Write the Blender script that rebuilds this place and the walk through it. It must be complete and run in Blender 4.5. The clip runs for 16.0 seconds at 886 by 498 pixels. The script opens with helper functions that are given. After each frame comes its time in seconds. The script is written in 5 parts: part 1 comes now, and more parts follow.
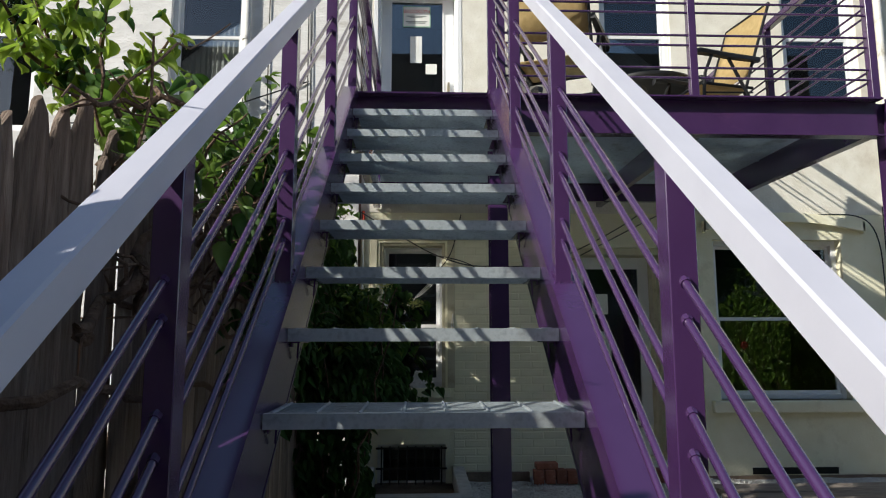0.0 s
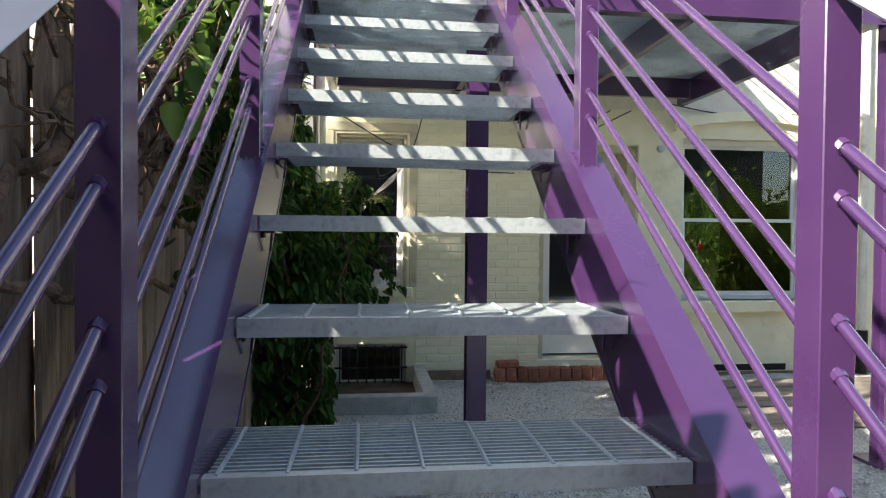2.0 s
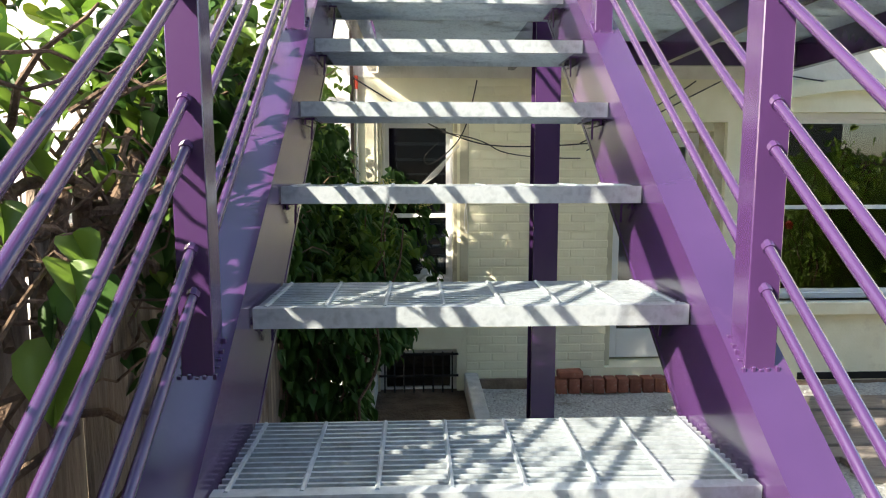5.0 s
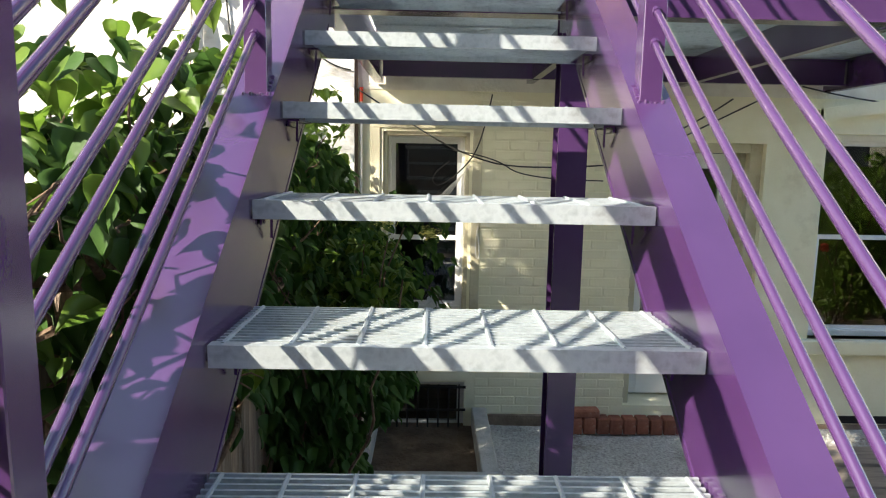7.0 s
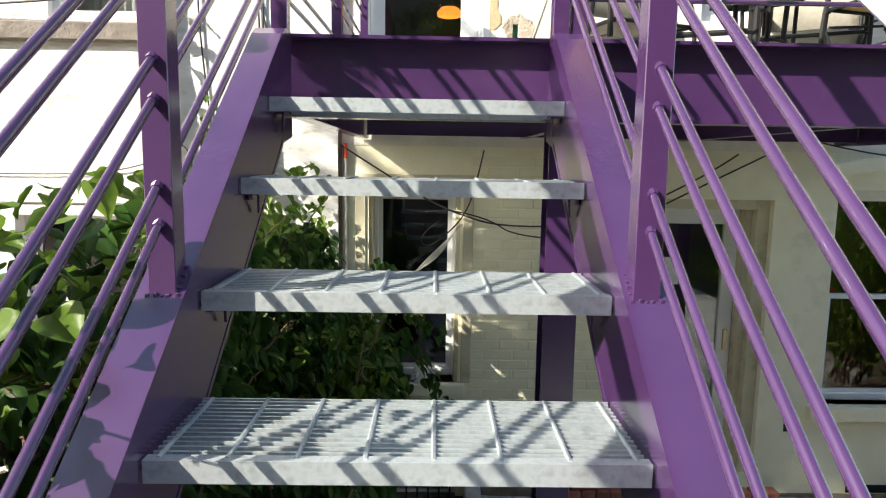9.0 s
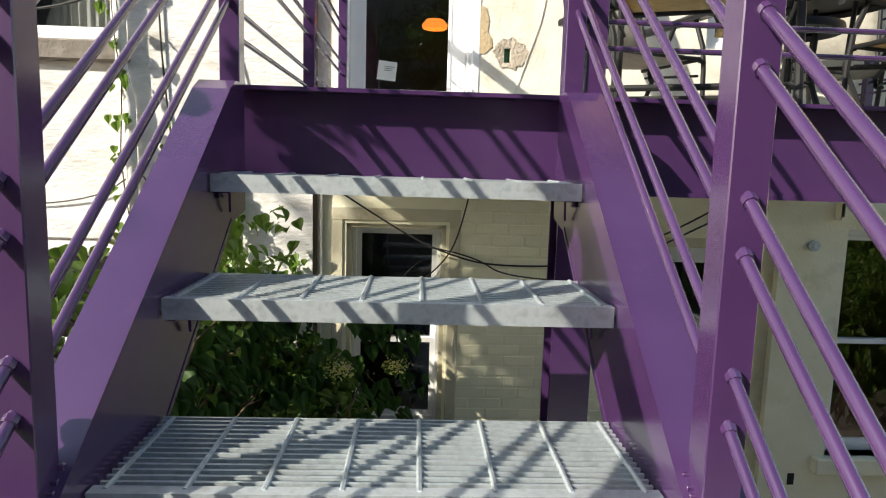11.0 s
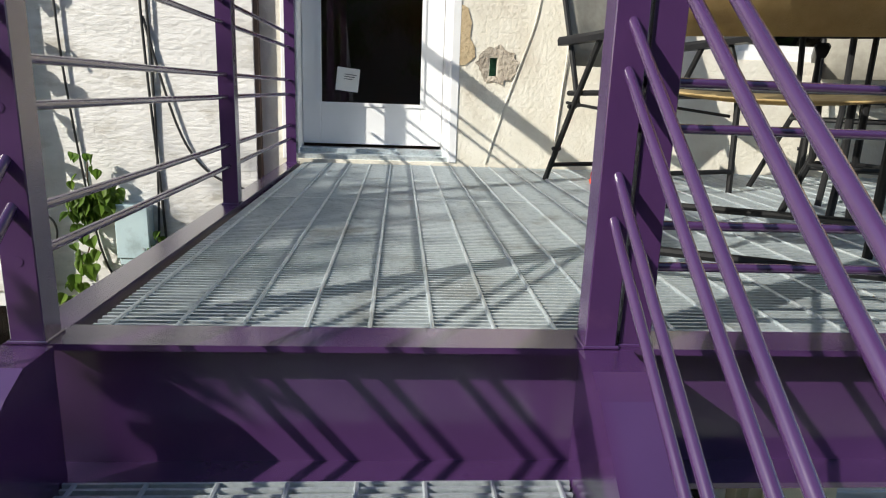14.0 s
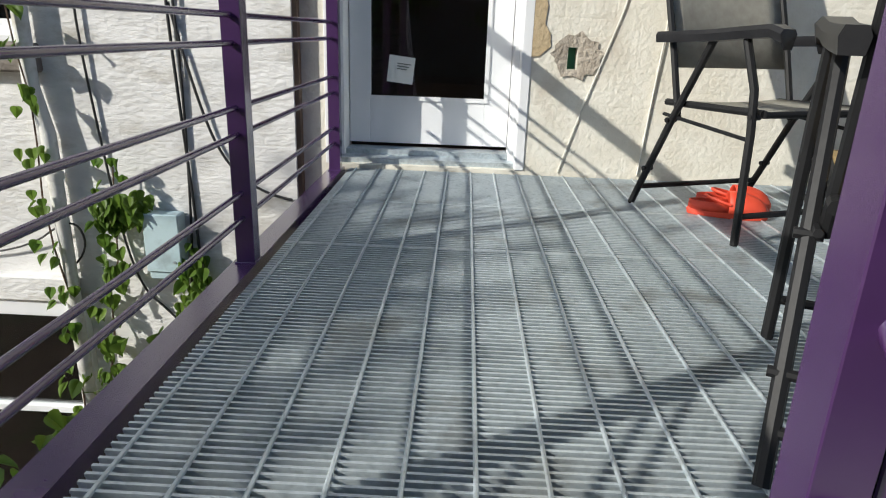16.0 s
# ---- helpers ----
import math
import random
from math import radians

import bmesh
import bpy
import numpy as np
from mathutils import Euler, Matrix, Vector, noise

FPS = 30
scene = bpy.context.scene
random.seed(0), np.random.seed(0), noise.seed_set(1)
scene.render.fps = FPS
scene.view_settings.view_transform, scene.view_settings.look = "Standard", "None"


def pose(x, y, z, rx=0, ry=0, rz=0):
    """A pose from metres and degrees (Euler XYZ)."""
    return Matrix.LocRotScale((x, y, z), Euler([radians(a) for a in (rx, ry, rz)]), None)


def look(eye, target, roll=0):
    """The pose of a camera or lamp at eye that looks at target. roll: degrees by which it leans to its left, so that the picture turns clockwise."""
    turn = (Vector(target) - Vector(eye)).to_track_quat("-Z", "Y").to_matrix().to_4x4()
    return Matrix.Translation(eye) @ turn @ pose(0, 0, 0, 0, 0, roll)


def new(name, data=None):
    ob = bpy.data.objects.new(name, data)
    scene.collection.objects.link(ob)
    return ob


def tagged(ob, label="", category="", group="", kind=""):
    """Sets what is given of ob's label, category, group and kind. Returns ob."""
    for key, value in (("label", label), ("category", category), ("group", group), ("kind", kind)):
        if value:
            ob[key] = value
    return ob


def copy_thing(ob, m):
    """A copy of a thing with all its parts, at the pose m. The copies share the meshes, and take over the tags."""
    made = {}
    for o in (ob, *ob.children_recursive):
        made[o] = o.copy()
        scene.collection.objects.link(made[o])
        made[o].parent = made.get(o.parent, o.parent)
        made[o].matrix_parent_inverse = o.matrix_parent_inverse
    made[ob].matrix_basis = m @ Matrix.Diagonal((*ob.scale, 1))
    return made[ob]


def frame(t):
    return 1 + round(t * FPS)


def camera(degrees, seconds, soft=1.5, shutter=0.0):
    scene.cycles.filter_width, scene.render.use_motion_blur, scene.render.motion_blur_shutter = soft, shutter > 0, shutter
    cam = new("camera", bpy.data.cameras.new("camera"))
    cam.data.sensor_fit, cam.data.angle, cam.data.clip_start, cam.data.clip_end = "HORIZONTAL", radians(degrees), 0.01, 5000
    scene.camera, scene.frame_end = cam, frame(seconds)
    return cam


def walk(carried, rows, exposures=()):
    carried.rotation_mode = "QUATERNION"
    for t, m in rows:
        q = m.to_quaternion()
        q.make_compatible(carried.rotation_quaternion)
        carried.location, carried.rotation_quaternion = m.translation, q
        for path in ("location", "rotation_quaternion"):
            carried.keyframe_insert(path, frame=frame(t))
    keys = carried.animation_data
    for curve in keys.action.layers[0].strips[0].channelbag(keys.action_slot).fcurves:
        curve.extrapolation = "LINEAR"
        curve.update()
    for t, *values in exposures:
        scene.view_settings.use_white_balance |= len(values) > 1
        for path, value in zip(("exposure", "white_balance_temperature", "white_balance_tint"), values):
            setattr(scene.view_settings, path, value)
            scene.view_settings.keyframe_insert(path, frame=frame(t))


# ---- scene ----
cam = camera(68.7, 16.0, soft=1.1)
PATH = [
    (0, (-0.013, -4.048, 1.049), (0.058, -2.067, 1.312), -0.1),
    (0.5, (-0.024, -4.017, 1.037), (-0.063, -2.024, 1.202), -2.1),
    (1, (-0.079, -3.933, 1.02), (-0.017, -1.937, 1.141), -0.3),
    (1.5, (-0.128, -3.819, 1.026), (0.111, -1.834, 1.099), -1.0),
    (2, (-0.144, -3.717, 1.023), (0.095, -1.731, 0.983), 0.5),
    (2.5, (-0.093, -3.477, 1.077), (0.065, -1.484, 1.023), 0.9),
    (3, (-0.087, -3.376, 1.251), (-0.04, -1.378, 1.174), 0.6),
    (3.5, (-0.07, -3.322, 1.29), (-0.102, -1.33, 1.109), 0.8),
    (4, (-0.112, -3.179, 1.343), (-0.134, -1.188, 1.152), 0.4),
    (4.5, (-0.112, -3.102, 1.474), (-0.063, -1.118, 1.226), 0.3),
    (4.7, (-0.109, -3.081, 1.491), (-0.025, -1.098, 1.247), 0.0),
    (6.8, (-0.042, -2.692, 1.707), (-0.013, -0.706, 1.474), 0.4),
    (7, (-0.046, -2.634, 1.762), (-0.007, -0.655, 1.476), 1.1),
    (7.5, (-0.021, -2.591, 1.857), (0.074, -0.622, 1.519), 0.1),
    (8, (-0.006, -2.492, 1.89), (0.091, -0.515, 1.603), 0.6),
    (8.5, (0.03, -2.354, 2.031), (0.09, -0.376, 1.742), 1.1),
    (8.7, (0.049, -2.342, 2.071), (0.075, -0.361, 1.8), 0.9),
    (10.8, (0.01, -2.021, 2.292), (0.103, -0.04, 2.032), 1.6),
    (11, (0.039, -1.957, 2.31), (0.123, 0.025, 2.052), 1.7),
    (11.5, (0.1, -1.831, 2.454), (0.141, 0.137, 2.104), 1.6),
    (12, (0.073, -1.714, 2.482), (0.05, 0.251, 2.114), 1.4),
    (12.5, (0.068, -1.538, 2.611), (0.024, 0.429, 2.254), -1.1),
    (13, (0.07, -1.475, 2.676), (0.079, 0.491, 2.308), 0.4),
    (13.5, (0.1, -1.293, 2.735), (0.227, 0.649, 2.273), 0.4),
    (14, (0.106, -1.241, 2.862), (0.247, 0.697, 2.387), 2.1),
    (14.5, (0.076, -1.069, 2.897), (0.166, 0.862, 2.383), 2.0),
    (15, (0.039, -1.001, 3.015), (0.148, 0.92, 2.471), 3.6),
    (15.5, (0.055, -0.928, 3.042), (0.092, 0.994, 2.491), 2.3),
    (16, (0.127, -0.742, 3.076), (0.08, 1.153, 2.439), 2.1),
]
walk(cam, [(t, look(eye, target, roll)) for t, eye, target, roll in PATH], [(0, 0.15, 6100, 7), (1, 1.05, 6300, 7), (2, 1.65, 6600, 7), (3.5, 1.85, 6700, 7), (7, 1.65, 6700, 7), (8.5, 1.35, 6600, 7), (11, 0.8, 6600, 7), (13.5, 0.4, 6300, 7), (16, 0.1, 6000, 7)])

# ---- light: morning sun from behind and to the side, clear sky ----
SUN_WAY = Vector((1.55, 1.0, -1.08)).normalized()
world = bpy.data.worlds.new("world")
scene.world = world
world.use_nodes = True
wn = world.node_tree
sky = wn.nodes.new("ShaderNodeTexSky")
sky.sky_type, sky.sun_disc = "NISHITA", False
sky.sun_elevation = math.asin(-SUN_WAY.z)
sky.sun_rotation = math.atan2(-SUN_WAY.x, -SUN_WAY.y)
wn.links.new(sky.outputs[0], wn.nodes["Background"].inputs[0])
wn.nodes["Background"].inputs[1].default_value = 0.125
sun = new("sun", bpy.data.lights.new("sun", "SUN"))
sun.data.energy, sun.data.angle, sun.data.color = 4.8, radians(0.6), (1.0, 0.91, 0.78)
sun.matrix_world = look((-16, -10, 10), Vector((-16, -10, 10)) + SUN_WAY)


# ---- materials ----
def mat(name, colors, scale=8.0, rough=0.6, metal=0.0, bump=0.2, fine=60.0, stain=None, stain_scale=1.5,
        stain_at=(0.55, 0.7), trans=0.0, squash=(1, 1, 1), rand=0.0, spec=0.5, dist=0.01, coat=0.0, brick=0.0):
    """Noise between colours, a stain layer of larger patches, fine bump."""
    m = bpy.data.materials.new(name)
    m.use_nodes = True
    nt = m.node_tree
    n, l = nt.nodes, nt.links
    b = n["Principled BSDF"]
    co = n.new("ShaderNodeTexCoord")
    mp = n.new("ShaderNodeMapping")
    mp.inputs["Scale"].default_value = squash
    l.new(co.outputs["Object"], mp.inputs[0])
    t1 = n.new("ShaderNodeTexNoise")
    t1.inputs["Scale"].default_value, t1.inputs["Detail"].default_value = scale, 6
    l.new(mp.outputs[0], t1.inputs[0])
    r = n.new("ShaderNodeValToRGB")
    r.color_ramp.elements[0].position, r.color_ramp.elements[1].position = 0.3, 0.7
    r.color_ramp.elements[0].color, r.color_ramp.elements[1].color = (*colors[0], 1), (*colors[-1], 1)
    if len(colors) == 3:
        r.color_ramp.elements.new(0.5).color = (*colors[1], 1)
    l.new(t1.outputs[0], r.inputs[0])
    out = r.outputs[0]
    if stain:
        t2 = n.new("ShaderNodeTexNoise")
        t2.inputs["Scale"].default_value, t2.inputs["Detail"].default_value = stain_scale, 8
        t2.inputs["Roughness"].default_value = 0.65
        l.new(mp.outputs[0], t2.inputs[0])
        k = n.new("ShaderNodeValToRGB")
        k.color_ramp.elements[0].position, k.color_ramp.elements[1].position = stain_at
        l.new(t2.outputs[0], k.inputs[0])
        x = n.new("ShaderNodeMix")
        x.data_type = "RGBA"
        l.new(k.outputs[0], x.inputs[0])
        l.new(out, x.inputs[6])
        x.inputs[7].default_value = (*stain, 1)
        out = x.outputs[2]
    if rand:
        oi = n.new("ShaderNodeObjectInfo")
        hv = n.new("ShaderNodeHueSaturation")
        mr = n.new("ShaderNodeMapRange")
        mr.inputs[3].default_value, mr.inputs[4].default_value = 1 - rand, 1 + rand
        l.new(oi.outputs["Random"], mr.inputs[0])
        l.new(mr.outputs[0], hv.inputs["Value"])
        l.new(out, hv.inputs["Color"])
        out = hv.outputs[0]
    l.new(out, b.inputs["Base Color"])
    b.inputs["Roughness"].default_value, b.inputs["Metallic"].default_value = rough, metal
    b.inputs["Specular IOR Level"].default_value = spec
    b.inputs["Coat Weight"].default_value, b.inputs["Coat Roughness"].default_value = coat, 0.16
    if bump:
        t3 = n.new("ShaderNodeTexNoise")
        t3.inputs["Scale"].default_value, t3.inputs["Detail"].default_value = fine, 5
        l.new(mp.outputs[0], t3.inputs[0])
        bp = n.new("ShaderNodeBump")
        bp.inputs["Strength"].default_value, bp.inputs["Distance"].default_value = bump, dist
        l.new(t3.outputs[0], bp.inputs["Height"])
        l.new(bp.outputs[0], b.inputs["Normal"])
        if brick:
            sp, cb, bt, b2 = (n.new("ShaderNode" + k) for k in ("SeparateXYZ", "CombineXYZ", "TexBrick", "Bump"))
            l.new(co.outputs["Object"], sp.inputs[0])
            l.new(sp.outputs[0], cb.inputs[0])
            l.new(sp.outputs[2], cb.inputs[1])
            l.new(cb.outputs[0], bt.inputs[0])
            bt.inputs["Color1"].default_value = bt.inputs["Color2"].default_value = (1, 1, 1, 1)
            bt.inputs["Mortar"].default_value = (0, 0, 0, 1)
            bt.inputs["Scale"].default_value, bt.inputs["Mortar Size"].default_value = 1.0, 0.006
            bt.inputs["Mortar Smooth"].default_value = 0.9
            bt.inputs["Brick Width"].default_value, bt.inputs["Row Height"].default_value = 0.21, 0.0715
            b2.inputs["Strength"].default_value, b2.inputs["Distance"].default_value = brick, 0.006
            l.new(bt.outputs[0], b2.inputs["Height"])
            l.new(bp.outputs[0], b2.inputs["Normal"])
            l.new(b2.outputs[0], b.inputs["Normal"])
    if trans:
        tr = n.new("ShaderNodeBsdfTranslucent")
        l.new(out, tr.inputs[0])
        ad = n.new("ShaderNodeMixShader")
        ad.inputs[0].default_value = trans
        l.new(b.outputs[0], ad.inputs[1])
        l.new(tr.outputs[0], ad.inputs[2])
        l.new(ad.outputs[0], n["Material Output"].inputs[0])
    return m


PURPLE = mat("purple_paint", [(0.053, 0.0205, 0.084), (0.066, 0.0265, 0.100)], 5, 0.24, spec=1.0, bump=0.05, fine=90, stain=(0.092, 0.038, 0.112), stain_scale=3, stain_at=(0.6, 0.75), dist=0.004, coat=0.5)
RAILW = mat("pale_rail_paint", [(0.54, 0.54, 0.62), (0.61, 0.61, 0.69)], 6, 0.4, bump=0.05, fine=80, dist=0.004)
GALV = mat("galvanised_steel", [(0.45, 0.51, 0.54), (0.62, 0.68, 0.71), (0.52, 0.58, 0.62)], 40, 0.38, metal=0.55, bump=0.1, fine=150, stain=(0.36, 0.38, 0.38), stain_scale=5, dist=0.003)
STUCCO = mat("white_stucco", [(0.70, 0.66, 0.56), (0.81, 0.78, 0.69)], 7, 0.85, bump=0.45, fine=45, brick=0.10, stain=(0.52, 0.45, 0.36), stain_scale=1.6, stain_at=(0.56, 0.78), dist=0.012)
OLDWHITE = mat("weathered_whitewash", [(0.64, 0.63, 0.61), (0.80, 0.79, 0.77)], 5, 0.85, bump=0.5, fine=26, brick=0.10, stain=(0.40, 0.37, 0.31), stain_scale=2.2, stain_at=(0.56, 0.74), squash=(1, 1, 2.2), dist=0.015)
CREAM = mat("cream_painted_brick", [(0.80, 0.76, 0.56), (0.86, 0.83, 0.64)], 6, 0.75, bump=0.5, fine=50, brick=0.0, stain=(0.60, 0.55, 0.38), stain_scale=2.5, stain_at=(0.6, 0.8), rand=0.05, dist=0.006)
PLASTER = mat("broken_plaster", [(0.36, 0.31, 0.25), (0.52, 0.46, 0.38)], 14, 0.95, bump=1.0, fine=60, dist=0.012)
TAN = mat("bare_brown_plaster", [(0.42, 0.32, 0.19), (0.55, 0.44, 0.28)], 18, 0.95, bump=0.6, fine=70)
WHITE = mat("white_frame_paint", [(0.76, 0.77, 0.78), (0.82, 0.82, 0.83)], 4, 0.45, bump=0.05, fine=60)
CASING = mat("cream_casing", [(0.52, 0.48, 0.34), (0.62, 0.58, 0.43)], 6, 0.7, bump=0.3, stain=(0.40, 0.34, 0.22), stain_scale=4)
BROWN = mat("brown_jamb", [(0.12, 0.08, 0.055), (0.22, 0.15, 0.10)], 9, 0.7, bump=0.3)
STONE = mat("dark_sill_stone", [(0.15, 0.13, 0.11), (0.27, 0.24, 0.21)], 12, 0.9, bump=0.7)
# ROOM: indoor gloom and bluish sky reflection put into the wall colour
ROOM = mat("room_gloom_colour", [(0.05, 0.065, 0.09), (0.07, 0.09, 0.12)], 2, 0.8, bump=0)
DOORIN = mat("inner_dark_door", [(0.045, 0.065, 0.085), (0.06, 0.08, 0.10)], 2, 0.6, bump=0.05)
WOOD = mat("weathered_fence_wood", [(0.10, 0.070, 0.050), (0.21, 0.155, 0.118), (0.33, 0.265, 0.21)], 5, 0.9, bump=0.9, fine=30, squash=(6, 6, 0.7), rand=0.28, stain=(0.07, 0.05, 0.04), stain_scale=2.0, stain_at=(0.52, 0.72), dist=0.01)
BARK = mat("vine_bark", [(0.055, 0.032, 0.02), (0.20, 0.13, 0.085)], 22, 0.95, bump=1.0, fine=70, dist=0.015)
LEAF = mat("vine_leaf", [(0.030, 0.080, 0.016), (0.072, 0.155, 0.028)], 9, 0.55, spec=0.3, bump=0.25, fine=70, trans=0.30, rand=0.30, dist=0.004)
# CROWN: brighter leaf copy, its colour raised for sun shining through
CROWN = mat("crown_leaf_painted_sun", [(0.22, 0.36, 0.035), (0.38, 0.48, 0.06)], 9, 0.45, bump=0.2, fine=70, trans=0.6, rand=0.25, dist=0.004)
# YLEAF: young leaves, and a lit copy of LEAF for sunny tops
YLEAF = mat("young_and_lit_leaf", [(0.095, 0.19, 0.024), (0.19, 0.29, 0.042)], 9, 0.45, bump=0.2, fine=70, trans=0.5, rand=0.2, dist=0.004)
TREEL = mat("tree_leaf", [(0.04, 0.10, 0.02), (0.11, 0.20, 0.04)], 1.2, 0.5, bump=0, trans=0.35)
GRAVEL = mat("grey_gravel", [(0.32, 0.32, 0.31), (0.54, 0.54, 0.52), (0.70, 0.70, 0.68)], 55, 0.95, bump=1.0, fine=70, stain=(0.15, 0.10, 0.07), stain_scale=1.1, stain_at=(0.52, 0.66), dist=0.03)
SOIL = mat("garden_soil", [(0.07, 0.05, 0.035), (0.16, 0.12, 0.085)], 9, 0.95, bump=1.0, fine=45, stain=(0.06, 0.10, 0.03), stain_scale=0.7, dist=0.03)
STONES = mat("gravel_stone", [(0.42, 0.42, 0.41), (0.72, 0.71, 0.69)], 30, 0.9, bump=0.3)
CONC = mat("concrete_curb", [(0.36, 0.37, 0.36), (0.50, 0.51, 0.50)], 14, 0.9, bump=0.6, fine=60, stain=(0.25, 0.25, 0.24))
REDBRICK = mat("red_brick", [(0.22, 0.075, 0.045), (0.36, 0.14, 0.09)], 15, 0.9, bump=0.7, rand=0.25, stain=(0.45, 0.40, 0.33), stain_scale=6, stain_at=(0.62, 0.75))
FOUND = mat("bare_foundation", [(0.14, 0.10, 0.07), (0.27, 0.20, 0.15)], 11, 0.95, bump=0.9)
PLANK = mat("grey_path_planks", [(0.17, 0.14, 0.12), (0.28, 0.24, 0.21)], 6, 0.9, bump=0.6, squash=(1, 6, 6), rand=0.15)
BLACK = mat("black_powder_coat", [(0.010, 0.010, 0.011), (0.016, 0.016, 0.017)], 12, 0.5, spec=0.25, bump=0.08)
PLASTIC = mat("black_plastic", [(0.012, 0.012, 0.014), (0.02, 0.02, 0.022)], 12, 0.4, spec=0.3, bump=0.08)
CABLE = mat("black_cable", [(0.015, 0.015, 0.016), (0.03, 0.03, 0.03)], 9, 0.5, bump=0)
WCABLE = mat("white_cable", [(0.62, 0.60, 0.54), (0.72, 0.70, 0.64)], 9, 0.6, bump=0)
GREYSLING = mat("grey_sling_fabric", [(0.34, 0.32, 0.27), (0.42, 0.40, 0.34)], 30, 0.85, bump=0.6, fine=300, trans=0.25, stain=(0.27, 0.25, 0.21), dist=0.003)
TANSLING = mat("tan_sling_fabric", [(0.50, 0.36, 0.15), (0.60, 0.45, 0.21)], 30, 0.8, bump=0.6, fine=300, trans=0.30, dist=0.003)
BOXBLUE = mat("pale_blue_box_paint", [(0.42, 0.55, 0.58), (0.50, 0.62, 0.65)], 5, 0.5, bump=0.1, stain=(0.32, 0.40, 0.42), stain_scale=6)
CLOG = mat("red_clog_foam", [(0.62, 0.055, 0.025), (0.72, 0.085, 0.04)], 12, 0.55, bump=0.15)
PIPE = mat("white_downspout", [(0.62, 0.61, 0.58), (0.76, 0.75, 0.72)], 6, 0.6, bump=0.2, stain=(0.4, 0.37, 0.3), stain_scale=5)
BAG = mat("white_plastic_bag", [(0.70, 0.71, 0.72), (0.80, 0.80, 0.80)], 6, 0.35, bump=0.3, trans=0.4)
PAPER = mat("paper_label", [(0.74, 0.74, 0.70), (0.80, 0.80, 0.76)], 9, 0.7, bump=0)
GREENTINT = mat("green_label_border", [(0.30, 0.50, 0.36), (0.36, 0.56, 0.42)], 9, 0.7, bump=0)
REDINK = mat("red_ink", [(0.55, 0.08, 0.07), (0.60, 0.10, 0.09)], 9, 0.7, bump=0)
INK = mat("grey_ink", [(0.12, 0.14, 0.13), (0.18, 0.20, 0.19)], 9, 0.7, bump=0)
BRASS = mat("satin_handle", [(0.45, 0.38, 0.26), (0.55, 0.47, 0.33)], 9, 0.35, metal=0.8, bump=0)
CURTAIN = mat("pale_curtain", [(0.45, 0.44, 0.40), (0.60, 0.58, 0.54)], 3, 0.9, bump=0.2, squash=(12, 1, 0.4))
FLOWER = mat("cream_blossom", [(0.55, 0.52, 0.12), (0.70, 0.66, 0.25)], 9, 0.7, bump=0, trans=0.3)


def glass_mat():
    m = bpy.data.materials.new("window_glass")
    m.use_nodes = True
    n, l = m.node_tree.nodes, m.node_tree.links
    n.remove(n["Principled BSDF"])
    fr, tr, gl, mx = (n.new("ShaderNode" + k) for k in ("Fresnel", "BsdfTransparent", "BsdfGlossy", "MixShader"))
    fr.inputs[0].default_value = 2.0
    tr.inputs[0].default_value = (0.72, 0.76, 0.78, 1)
    gl.inputs["Roughness"].default_value = 0.01
    l.new(fr.outputs[0], mx.inputs[0])
    l.new(tr.outputs[0], mx.inputs[1])
    l.new(gl.outputs[0], mx.inputs[2])
    l.new(mx.outputs[0], n["Material Output"].inputs[0])
    return m


GLASS = glass_mat()


def glow_mat():
    m = bpy.data.materials.new("orange_lamp_glow")
    m.use_nodes = True
    b = m.node_tree.nodes["Principled BSDF"]
    b.inputs["Base Color"].default_value = (0.8, 0.25, 0.03, 1)
    b.inputs["Emission Color"].default_value = (1.0, 0.24, 0.03, 1)
    b.inputs["Emission Strength"].default_value = 1.6
    return m


GLOW = glow_mat()


